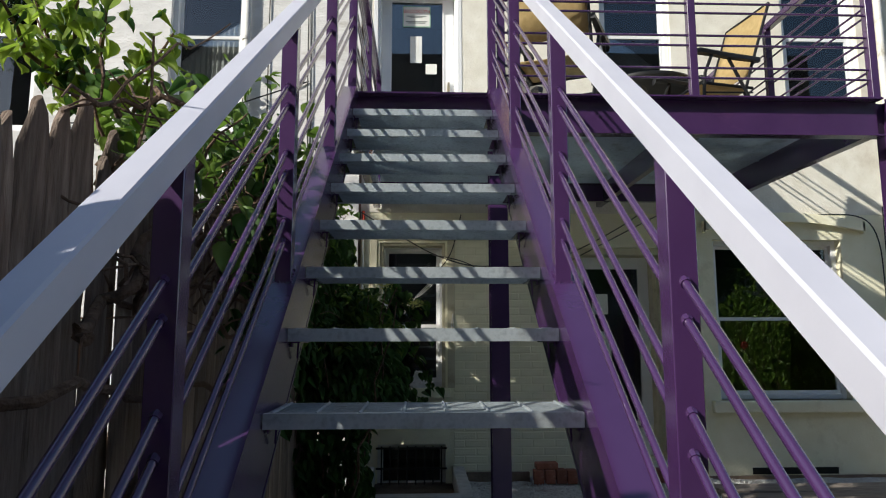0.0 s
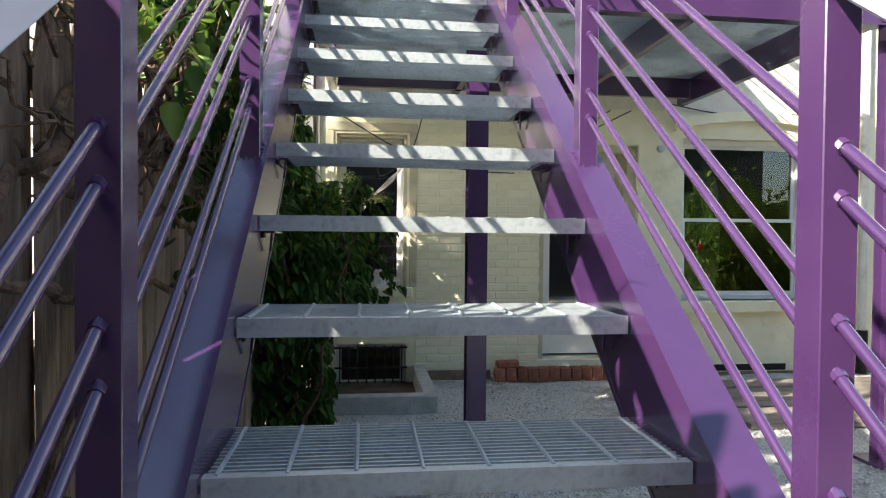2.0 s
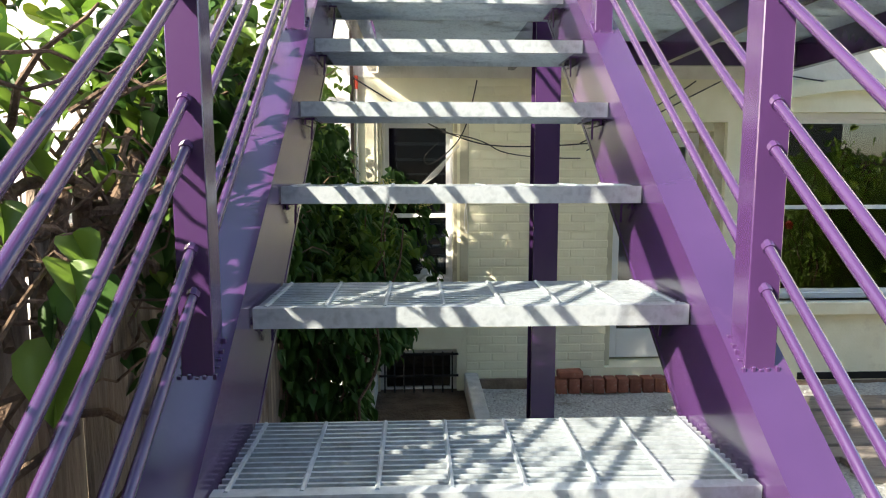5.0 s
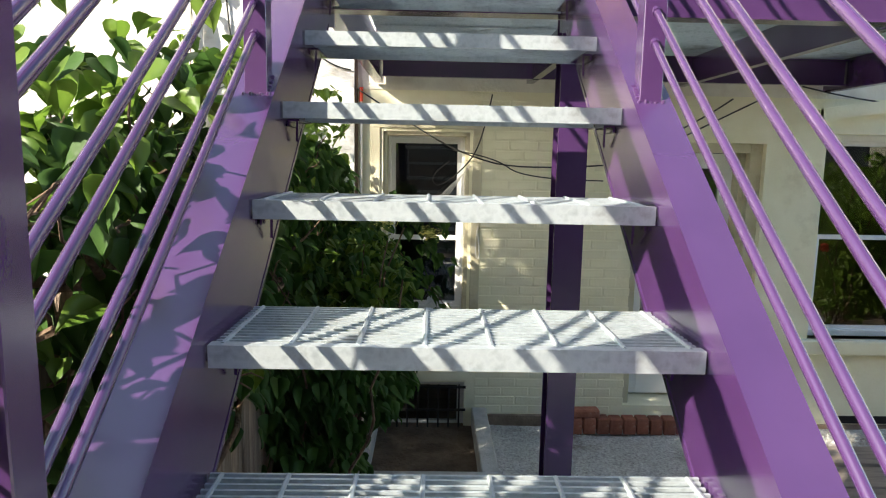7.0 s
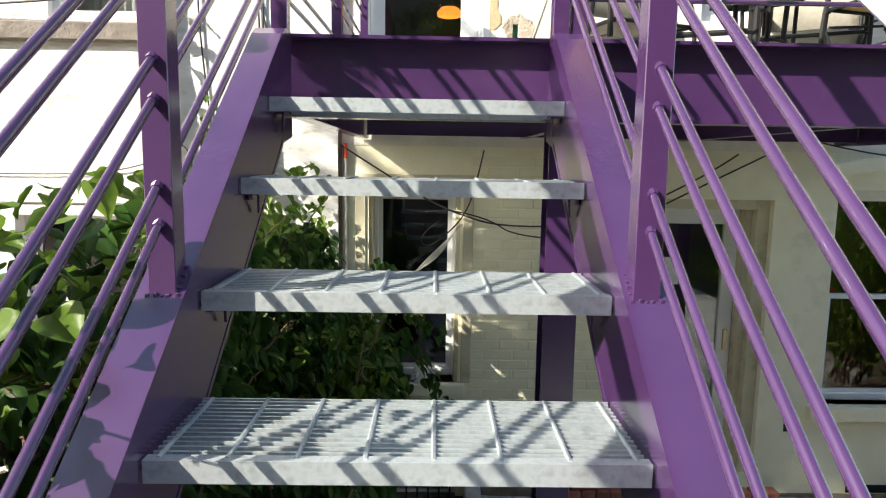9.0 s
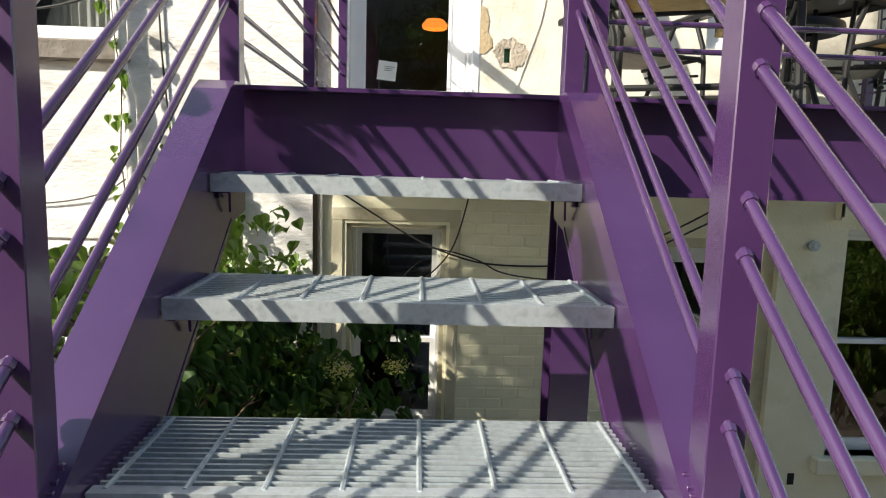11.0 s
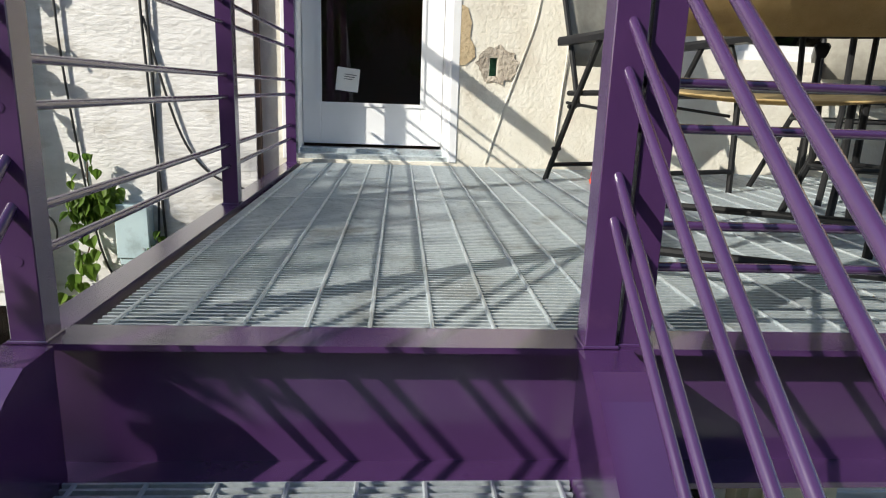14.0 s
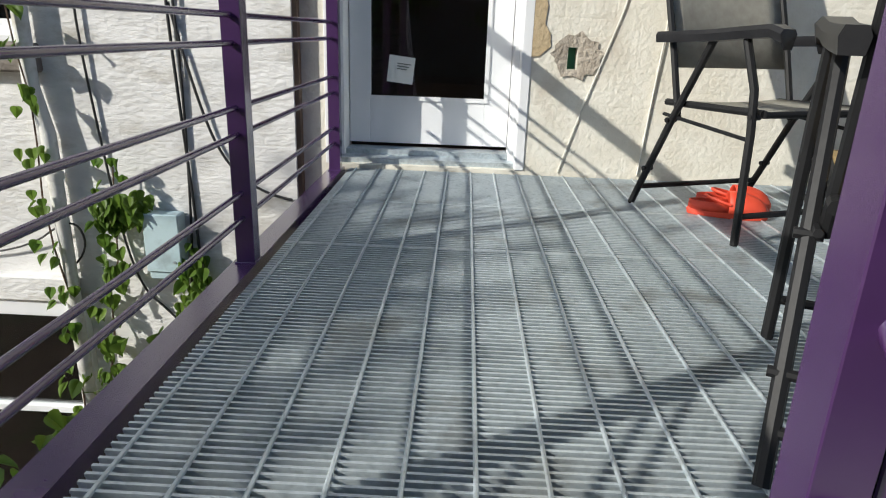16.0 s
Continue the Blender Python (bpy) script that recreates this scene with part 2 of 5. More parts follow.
# ---- mesh builder ----
class Mesh:
    def __init__(self):
        self.v, self.f = [], []

    def add(self, verts, faces):
        k = len(self.v)
        self.v += [tuple(p) for p in verts]
        self.f += [tuple(i + k for i in f) for f in faces]
        return self

    def box(self, x0, y0, z0, x1, y1, z1, m=None):
        x0, x1, y0, y1, z0, z1 = min(x0, x1), max(x0, x1), min(y0, y1), max(y0, y1), min(z0, z1), max(z0, z1)
        p = [Vector((x, y, z)) for z in (z0, z1) for y in (y0, y1) for x in (x0, x1)]
        if m:
            p = [m @ q for q in p]
        return self.add(p, [(0, 2, 3, 1), (4, 5, 7, 6), (0, 1, 5, 4), (2, 6, 7, 3), (0, 4, 6, 2), (1, 3, 7, 5)])

    def bar(self, a, b, w, h, up=(0, 0, 1)):
        """A box along a to b, w across, h along up."""
        a, b = Vector(a), Vector(b)
        d = (b - a).normalized()
        s = d.cross(Vector(up)).normalized()
        u = s.cross(d)
        p = [q + s * (i * w / 2) + u * (j * h / 2) for q in (a, b) for i, j in ((-1, -1), (1, -1), (1, 1), (-1, 1))]
        return self.add(p, [(0, 1, 2, 3), (4, 7, 6, 5), (0, 4, 5, 1), (1, 5, 6, 2), (2, 6, 7, 3), (3, 7, 4, 0)])

    def tube(self, pts, r, n=8, r1=None):
        pts = [Vector(p) for p in pts]
        r1 = r if r1 is None else r1
        rings = []
        for i, p in enumerate(pts):
            d = (pts[min(i + 1, len(pts) - 1)] - pts[max(i - 1, 0)]).normalized()
            s = d.orthogonal().normalized() if i == 0 else (s - d * s.dot(d)).normalized()
            u = d.cross(s)
            q = r + (r1 - r) * i / max(len(pts) - 1, 1)
            rings += [p + (s * math.cos(2 * math.pi * k / n) + u * math.sin(2 * math.pi * k / n)) * q for k in range(n)]
        f = [(i * n + k, i * n + (k + 1) % n, (i + 1) * n + (k + 1) % n, (i + 1) * n + k) for i in range(len(pts) - 1) for k in range(n)]
        f += [tuple(reversed(range(n))), tuple((len(pts) - 1) * n + k for k in range(n))]
        return self.add(rings, f)

    def prism(self, poly, x0, x1):
        """A polygon in (y, z), swept along x."""
        n = len(poly)
        p = [(x0, y, z) for y, z in poly] + [(x1, y, z) for y, z in poly]
        return self.add(p, [tuple(range(n)), tuple(reversed(range(n, 2 * n)))] + [(i, i + n, (i + 1) % n + n, (i + 1) % n) for i in range(n)])

    def data(self, name, material, smooth=False, bevel=0.0):
        me = bpy.data.meshes.new(name)
        me.from_pydata(self.v, [], self.f)
        bm = bmesh.new()
        bm.from_mesh(me)
        if bevel:
            bmesh.ops.bevel(bm, geom=bm.edges[:], offset=bevel, segments=1, affect="EDGES", profile=0.6)
        bmesh.ops.recalc_face_normals(bm, faces=bm.faces[:])
        bm.to_mesh(me)
        bm.free()
        me.materials.append(material)
        if smooth:
            me.shade_smooth()
            me.set_sharp_from_angle(angle=radians(40))
        return me

    def make(self, name, material, parent=None, smooth=False, bevel=0.0, m=None):
        ob = new(name, self.data(name, material, smooth, bevel))
        if m is not None:
            ob.matrix_basis = m
        ob.parent = parent
        return ob


def thing(name, label, category, x=0, y=0, z=0, group="", kind=""):
    e = new(name)
    e.empty_display_size = 0.1
    e.location = (x, y, z)
    return tagged(e, label, category, group, kind)


def at_origin(parent, *obs):
    """Parts built in world metres under a thing that stands elsewhere."""
    for o in obs:
        o.parent = parent
        o.matrix_basis = Matrix.Translation(-parent.location) @ o.matrix_basis
    return obs


# ---- the plan ----
GROUND = -0.28          # gravel
DECK = 2.485            # top of the platform
RUN, RISE = 0.265, 0.2018
SLOPE = RISE / RUN
WALL = 2.12             # face of the house
LEFTW = 2.05            # face of the neighbouring house
SX = 0.42               # line of posts and rods


def tread_at(k):
    return -0.354 - RUN * k, 2.480 - RISE * k


def flange(y):
    """Height of the stringer's top at y."""
    return min(1.222 + SLOPE * (y + 2.09), DECK + 0.003)


# ground
def ground_sheet():
    g = Mesh()
    g.add([(-300, -300, GROUND - 0.02), (300, -300, GROUND - 0.02), (300, 300, GROUND - 0.02), (-300, 300, GROUND - 0.02)], [(0, 1, 2, 3)])
    tagged(g.make("ground", SOIL), "dark bare garden soil reaching away all round", "ground", kind="structure")
    # uneven gravel bed by the house
    m = Mesh()
    nx, ny = 60, 60
    x0, x1, y0, y1 = -0.75, 5.2, -5.5, WALL
    for j in range(ny + 1):
        for i in range(nx + 1):
            x, y = x0 + (x1 - x0) * i / nx, y0 + (y1 - y0) * j / ny
            m.v.append((x, y, GROUND + 0.018 * noise.noise((x * 2.2, y * 2.2, 0)) + 0.008 * noise.noise((x * 9, y * 9, 3))))
    def well(i, j):
        x, y = x0 + (x1 - x0) * (i + 0.5) / nx, y0 + (y1 - y0) * (j + 0.5) / ny
        return -0.45 < x < 0.33 and y > 1.06
    m.f = [(j * (nx + 1) + i, j * (nx + 1) + i + 1, (j + 1) * (nx + 1) + i + 1, (j + 1) * (nx + 1) + i) for j in range(ny) for i in range(nx) if not well(i, j)]
    tagged(m.make("gravel_bed", GRAVEL, smooth=True), "grey crushed gravel bed with brown soil patches", "gravel", kind="structure")
    s = Mesh()
    rnd = random.Random(4)
    for _ in range(5200):
        x, y = rnd.uniform(-0.5, 3.2), rnd.uniform(-1.2, WALL - 0.05)
        if -0.55 < x < 0.43 and y > 0.95:
            continue
        q = rnd.uniform(0.005, 0.014)
        z = GROUND + 0.018 * noise.noise((x * 2.2, y * 2.2, 0)) + 0.004
        rot = Euler((rnd.random() * 3, rnd.random() * 3, rnd.random() * 6)).to_matrix().to_4x4()
        mm = Matrix.Translation((x, y, z)) @ rot
        s.add([mm @ Vector(p) for p in ((-q, -q * .8, -q * .5), (q, -q * .6, -q * .6), (0.1 * q, q, -q * .4), (0, 0, q * .8))], [(0, 2, 1), (0, 1, 3), (1, 2, 3), (2, 0, 3)])
    tagged(s.make("loose_gravel", STONES), "loose grey gravel stones on the ground", "gravel", kind="stuff")


ground_sheet()


# ---- house walls with real openings ----
def wall_with_holes(name, x0, x1, z0, z1, y, depth, holes, material, label):
    """A wall facing -y, in rectangles round its openings (x0, x1, z0, z1)."""
    xs = sorted({x0, x1, *(h[0] for h in holes), *(h[1] for h in holes)})
    zs = sorted({z0, z1, *(h[2] for h in holes), *(h[3] for h in holes)})
    xs, zs = [v for v in xs if x0 <= v <= x1], [v for v in zs if z0 <= v <= z1]
    inside = lambda a, c: any(h[0] < a < h[1] and h[2] < c < h[3] for h in holes)  # noqa: E731
    m = Mesh()
    solid = {}
    for i in range(len(xs) - 1):
        for j in range(len(zs) - 1):
            solid[i, j] = not inside((xs[i] + xs[i + 1]) / 2, (zs[j] + zs[j + 1]) / 2)
    for (i, j), s in solid.items():
        if not s:
            continue
        a, b, c, d = xs[i], xs[i + 1], zs[j], zs[j + 1]
        m.add([(a, y, c), (b, y, c), (b, y, d), (a, y, d)], [(0, 1, 2, 3)])
        m.add([(a, y + depth, c), (b, y + depth, c), (b, y + depth, d), (a, y + depth, d)], [(3, 2, 1, 0)])
        for di, dj, q in ((-1, 0, [(a, c), (a, d)]), (1, 0, [(b, c), (b, d)]), (0, -1, [(a, c), (b, c)]), (0, 1, [(a, d), (b, d)])):
            if not solid.get((i + di, j + dj), False):
                (e, f), (g, h) = q
                m.add([(e, y, f), (g, y, h), (g, y + depth, h), (e, y + depth, f)], [(0, 1, 2, 3)])
    me = m.data(name, material)
    bm = bmesh.new()
    bm.from_mesh(me)
    bmesh.ops.remove_doubles(bm, verts=bm.verts[:], dist=0.0005)
    bmesh.ops.recalc_face_normals(bm, faces=bm.faces[:])
    bm.to_mesh(me)
    bm.free()
    return tagged(new(name, me), label, "wall", kind="structure")


SPLIT = 2.22
W0 = (-0.40, 0.23, 0.56, 1.93)
BW = (-0.40, 0.23, -0.70, 0.05)
LD = (1.45, 2.40, -0.12, 1.89)
W1 = (2.84, 4.12, 0.43, 1.97)
UD = (-0.45, 0.37, 2.50, 4.62)
U1 = (1.80, 2.52, 3.07, 5.0)
U2 = (3.68, 4.46, 3.07, 5.0)
HOLE = (0.55, 0.59, 2.94, 3.03)
wall_low = wall_with_holes("wall_lower", -0.58, 9, -0.75, SPLIT, WALL, 0.3, [W0, BW, LD, W1], CREAM, "cream painted brick lower house wall")
wall_up = wall_with_holes("wall_upper", -0.58, 9, SPLIT, 7.5, WALL - 0.006, 0.306, [UD, U1, U2, HOLE], STUCCO, "rough white stucco upper house wall with rust stains")
LL = (-2.75, -1.70, 0.35, 1.76)
LU = (-2.46, -1.73, 2.98, 5.2)
LU2 = (-4.6, -3.72, 2.98, 5.2)
wall_left = wall_with_holes("wall_neighbour", -9, -0.60, -0.75, 7.5, LEFTW, 0.3, [LL, LU, LU2], OLDWHITE, "weathered whitewashed brick wall of the neighbouring house")
Mesh().box(-0.60, LEFTW + 0.02, -0.75, -0.58, WALL + 0.3, 7.5).make("trim_corner", BROWN)["kind"] = "structure"
bpy.data.objects["trim_corner"]["label"] = "narrow brown joint between the two houses"


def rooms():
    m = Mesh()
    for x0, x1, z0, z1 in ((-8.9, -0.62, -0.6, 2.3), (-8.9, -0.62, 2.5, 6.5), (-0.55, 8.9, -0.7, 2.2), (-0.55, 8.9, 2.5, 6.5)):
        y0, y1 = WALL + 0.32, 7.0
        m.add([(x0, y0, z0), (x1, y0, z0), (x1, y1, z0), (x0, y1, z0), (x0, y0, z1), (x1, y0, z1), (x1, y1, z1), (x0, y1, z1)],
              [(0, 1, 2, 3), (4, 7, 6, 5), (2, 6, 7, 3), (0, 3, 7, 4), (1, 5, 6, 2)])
    tagged(m.make("wall_rooms_inside", ROOM), "plain room walls behind the windows, gloom put into their colour", "wall", kind="structure")
    r = Mesh().box(-9, -0.0 + LEFTW, 7.5, 9, 9, 7.7)
    tagged(r.make("roof", STONE), "flat dark roof over both houses", "roof", kind="structure")
    c = Mesh().box(-9.2, LEFTW, -0.75, -9, 9, 7.5).box(9, WALL, -0.75, 9.2, 9, 7.5).box(-9, 8.8, -0.75, 9, 9, 7.5)
    tagged(c.make("wall_outer", STUCCO), "plain outer walls closing the houses", "wall", kind="structure")


rooms()


def sash_window(name, hole, y, label, split=0.5, recess=0.10, material=WHITE, curtain=False, fw=0.05):
    x0, x1, z0, z1 = hole
    w = thing(name, label, "window", (x0 + x1) / 2, y + recess, z0, kind="structure")
    yy = y + recess
    fr = Mesh()
    for a, b, c, d in ((x0, x0 + fw, z0, z1), (x1 - fw, x1, z0, z1), (x0 + fw, x1 - fw, z1 - fw, z1), (x0 + fw, x1 - fw, z0, z0 + fw)):
        fr.box(a, yy - 0.03, c, b, yy + 0.05, d)
    zm = z0 + (z1 - z0) * split
    s = 0.032
    sash = Mesh()
    for lo, hi, dy in ((z0 + fw, zm + s / 2, 0.0), (zm - s / 2, z1 - fw, 0.026)):
        a, b = x0 + fw, x1 - fw
        sash.box(a, yy + dy - 0.012, lo, a + s, yy + dy + 0.012, hi).box(b - s, yy + dy - 0.012, lo, b, yy + dy + 0.012, hi)
        sash.box(a + s, yy + dy - 0.012, lo, b - s, yy + dy + 0.012, lo + s).box(a + s, yy + dy - 0.012, hi - s, b - s, yy + dy + 0.012, hi)
    parts = [fr.make("frame", material, bevel=0.004), sash.make("sash", material)]
    for lo, hi, dy in ((z0 + fw + s, zm - s / 2, 0.0), (zm + s / 2, z1 - fw - s, 0.026)):
        p = Mesh().box(x0 + fw + s, yy + dy - 0.002, lo, x1 - fw - s, yy + dy + 0.002, hi).make("pane", GLASS)
        p.visible_shadow = False
        parts.append(p)
    if curtain:
        n = 40
        c = Mesh()
        c.v = [(x0 + 0.04 + (x1 - x0 - 0.08) * i / n, yy + 0.14 + 0.012 * math.sin(i * 1.9), z) for z in (z0, z1) for i in range(n + 1)]
        c.f = [(i, i + 1, n + 2 + i, n + 1 + i) for i in range(n)]
        parts.append(c.make("curtain", CURTAIN, smooth=True))
    at_origin(w, *parts)
    return w


sash_window("window_1", W1, WALL, "white sash window with dark glass reflecting trees", 0.5, 0.12)
sash_window("window_2", W0, WALL, "narrow white sash window in a cream reveal", 0.42, 0.19)
sash_window("window_3", U1, WALL, "white upper sash window with dark lower screen", 0.52, 0.08)
sash_window("window_4", U2, WALL, "white upper sash window with dark lower screen", 0.52, 0.08)
sash_window("window_5", LL, LEFTW, "lower neighbour window in white frame", 0.55, 0.10)
sash_window("window_6", LU, LEFTW, "upper neighbour window with pale blind inside", 0.45, 0.09, curtain=True)
sash_window("window_7", LU2, LEFTW, "upper neighbour window with pale blind inside", 0.45, 0.09, curtain=True)


def trims():
    t = Mesh().box(W1[0] - 0.09, WALL - 0.07, 0.32, W1[1] + 0.28, WALL + 0.10, 0.43)
    tagged(t.make("sill_1", CREAM, bevel=0.008), "thick cream painted window sill", "sill", kind="structure")
    t = Mesh().box(W0[0] - 0.04, WALL - 0.05, 0.47, W0[1] + 0.05, WALL + 0.18, 0.56)
    tagged(t.make("sill_2", CREAM, bevel=0.008), "cream painted window sill with plastic bag", "sill", kind="structure")
    t = Mesh().box(-3.1, LEFTW - 0.06, 2.85, -1.67, LEFTW + 0.06, 2.97)
    tagged(t.make("sill_3", STONE, bevel=0.01), "dark weathered stone sill under upper window", "sill", kind="structure")
    t = Mesh().box(-2.46, LEFTW - 0.02, 2.97, -1.73, LEFTW + 0.09, 3.0)
    tagged(t.make("sill_4", WHITE, bevel=0.004), "white upper window base", "sill", kind="structure")
    t = Mesh().box(-3.0, LEFTW - 0.05, 1.80, -1.66, LEFTW + 0.02, 1.93)
    tagged(t.make("lintel_1", OLDWHITE, bevel=0.01), "painted stone lintel over neighbour window", "lintel", kind="structure")
    c = Mesh().box(-1.705, LEFTW - 0.035, 0.33, -1.625, LEFTW + 0.09, 1.80).box(-2.83, LEFTW - 0.035, 0.33, -2.745, LEFTW + 0.09, 1.80).box(-2.745, LEFTW - 0.030, 1.72, -1.705, LEFTW + 0.09, 1.797)
    tagged(c.make("trim_2", WHITE, bevel=0.004), "white wooden casing round the neighbour window", "trim", kind="structure")
    # shallow arched hood over the big window
    n = 14
    h = Mesh()
    a, b = W1[0] - 0.10, W1[1] + 0.22
    pts = [(a + (b - a) * i / n, 2.05 + 0.09 * math.sin(math.pi * i / n)) for i in range(n + 1)]
    for (xa, za), (xb, zb) in zip(pts, pts[1:]):
        h.add([(xa, WALL - 0.06, za), (xb, WALL - 0.06, zb), (xb, WALL - 0.06, zb + 0.09), (xa, WALL - 0.06, za + 0.09),
               (xa, WALL + 0.01, za), (xb, WALL + 0.01, zb), (xb, WALL + 0.01, zb + 0.09), (xa, WALL + 0.01, za + 0.09)],
              [(0, 1, 2, 3), (0, 4, 5, 1), (3, 2, 6, 7)])
    h.box(a, WALL - 0.06, 2.03, a + 0.02, WALL + 0.01, 2.14).box(b - 0.02, WALL - 0.06, 2.03, b, WALL + 0.01, 2.14)
    tagged(h.make("lintel_2", CREAM, smooth=True), "shallow arched cream window hood", "lintel", kind="structure")
    # casing of the narrow window: stepped cream wood
    c = Mesh()
    for d, y0, y1 in ((0.055, WALL + 0.02, WALL + 0.16), (0.0, WALL - 0.012, WALL + 0.02)):
        x0, x1, z1 = W0[0] - 0.02, W0[1] + 0.02, W0[3] + 0.02
        c.box(x0 - 0.07 + d, y0, W0[2], x0 + d * 0.9, y1, z1).box(x1 - d * 0.9, y0, W0[2], x1 + 0.07 - d, y1, z1).box(x0 - 0.07 + d, y0, z1 - d * 0.9, x1 + 0.07 - d, y1, z1 + 0.08 - d)
    tagged(c.make("trim_1", CASING, bevel=0.004), "stepped cream casing round narrow window", "trim", kind="structure")
    # bare foundation strip and vent slot
    f = Mesh().box(0.41, WALL - 0.03, GROUND - 0.1, 1.0, WALL + 0.01, -0.20).box(2.45, WALL - 0.02, GROUND - 0.1, 9, WALL + 0.01, -0.255)
    tagged(f.make("baseboard", FOUND), "bare brown foundation strip at the wall foot", "foundation", kind="structure")
    v = Mesh().box(3.10, WALL - 0.006, -0.245, 3.92, WALL + 0.01, -0.185)
    tagged(v.make("vent_slot", BLACK), "black ventilation slot low in the wall", "vent")
    # patch of broken plaster round the electric opening, with an irregular rim
    rnd = random.Random(8)
    p = Mesh()
    n = 28
    ri, ro = [], []
    for i in range(n):
        an = 2 * math.pi * i / n
        k = max(abs(math.cos(an)) / 0.022, abs(math.sin(an)) / 0.047)
        ri.append((0.57 + math.cos(an) / k, WALL - 0.0065, 2.985 + math.sin(an) / k))
        q = 0.085 + 0.028 * rnd.random() + 0.02 * math.cos(an - 0.6)
        ro.append((0.57 + q * math.cos(an) * 1.05, WALL - 0.013, 2.985 + q * math.sin(an) * 0.9))
    p.v = ri + ro
    p.f = [(i, (i + 1) % n, n + (i + 1) % n, n + i) for i in range(n)]
    tagged(p.make("plaster_patch", PLASTER), "chipped grey plaster round a square hole", "plaster")
    q = Mesh()
    edge = [(0.385, 2.985), (0.43, 2.99), (0.475, 3.03), (0.47, 3.08), (0.445, 3.12), (0.452, 3.19), (0.43, 3.26), (0.40, 3.275), (0.385, 3.22), (0.38, 3.10)]
    q.add([(x, WALL - 0.011, z) for x, z in edge], [tuple(range(len(edge)))])
    tagged(q.make("bare_patch", TAN), "bare brown plaster patch beside door", "plaster")
    g = Mesh().box(0.551, WALL + 0.04, 2.941, 0.589, WALL + 0.06, 3.029)
    tagged(g.make("outlet_box", mat("green_box", [(0.01, 0.10, 0.05), (0.02, 0.14, 0.07)], 9)), "green electric box deep in wall hole", "outlet")


trims()


def upper_door():
    d = thing("door_1", "white glazed back door with dark glass, closed", "door", -0.04, WALL + 0.22, 2.52, kind="structure")
    x0, x1, z0, z1 = UD
    y = WALL + 0.225
    fr = Mesh().box(x0, WALL + 0.10, z0, x0 + 0.035, y + 0.06, z1).box(x1 - 0.035, WALL + 0.10, z0, x1, y + 0.06, z1).box(x0 + 0.035, WALL + 0.10, z1 - 0.035, x1 - 0.035, y + 0.06, z1)
    fr.box(x0 - 0.03, WALL - 0.012, z0, x0 + 0.012, WALL + 0.10, z1 + 0.03).box(x1 - 0.012, WALL - 0.012, z0, x1 + 0.03, WALL + 0.10, z1 + 0.03)
    a, b, c, e = -0.317, 0.22, 2.776, 4.50
    xl, xr = x0 + 0.038, x1 - 0.038
    leaf = Mesh().box(xl, y, 2.562, a, y + 0.045, z1 - 0.04).box(b, y, 2.562, xr, y + 0.045, z1 - 0.04).box(a, y, 2.562, b, y + 0.045, c).box(a, y, e, b, y + 0.045, z1 - 0.04)
    bead = Mesh()
    for q in ((a - 0.012, a + 0.006, c - 0.012, e + 0.012), (b - 0.006, b + 0.012, c - 0.012, e + 0.012)):
        bead.box(q[0], y - 0.008, q[2], q[1], y + 0.002, q[3])
    bead.box(a + 0.006, y - 0.008, c - 0.012, b - 0.006, y + 0.002, c + 0.006).box(a + 0.006, y - 0.008, e - 0.006, b - 0.006, y + 0.002, e + 0.012)
    pane = Mesh().box(a, y + 0.012, c, b, y + 0.018, e).make("pane", GLASS)
    pane.visible_shadow = False
    th = Mesh().box(x0, WALL + 0.03, z0, x1, y - 0.004, z0 + 0.022).box(x0 + 0.02, WALL + 0.13, z0 + 0.022, x1 - 0.02, y + 0.02, z0 + 0.045)
    hd = Mesh().box(0.265, y - 0.03, 3.46, 0.285, y - 0.012, 3.62).box(0.262, y - 0.012, 3.48, 0.288, y + 0.001, 3.60).tube([(0.275, y - 0.02, 3.44), (0.2, y - 0.045, 3.44)], 0.008)
    at_origin(d, tagged(fr.make("frame", WHITE, bevel=0.003)), tagged(leaf.make("leaf", WHITE, bevel=0.002)), bead.make("bead", WHITE), pane,
              tagged(th.make("threshold", GALV), "grey metal threshold"), tagged(hd.make("handle", BRASS), "satin metal handle"))
    # labels stuck on the glass
    yy = y + 0.009
    st = Mesh().box(-0.06, yy - 0.001, -0.05, 0.06, yy, 0.07).make("sticker", PAPER, m=Matrix.Translation((-0.175, 0, 2.89)) @ pose(0, 0, 0, 0, 6, 0))
    tagged(st, "square white paper sticker on the door glass", "sticker")
    bars = Mesh()
    for i in range(3):
        bars.box(-0.02, yy - 0.003, 0.035 - i * 0.012, 0.045 - 0.01 * i, yy - 0.002, 0.039 - i * 0.012)
    bars.make("print", INK, parent=st)
    s2 = Mesh().box(-0.12, yy - 0.001, 3.84, 0.0, yy, 4.13)
    tagged(s2.make("sticker", PAPER), "tall plain paper sheet on the door glass", "sticker")
    s3 = Mesh().box(0.04, yy - 0.001, 3.72, 0.155, yy, 3.83)
    tagged(s3.make("sticker", PAPER), "small plain paper sticker on the door glass", "sticker")
    sg = Mesh().box(-0.20, yy - 0.002, 4.23, 0.09, yy - 0.001, 4.46).make("sign", GREENTINT)
    tagged(sg, "green bordered paper sign with red heading", "sign")
    Mesh().box(-0.19, yy - 0.004, 4.24, 0.08, yy - 0.003, 4.45).make("panel", PAPER, parent=sg)
    ft = bpy.data.curves.new("heading", "FONT")
    ft.body, ft.size, ft.align_x, ft.extrude = "BROOKLYN", 0.052, "CENTER", 0.0004
    ft.materials.append(REDINK)
    to = new("heading", ft)
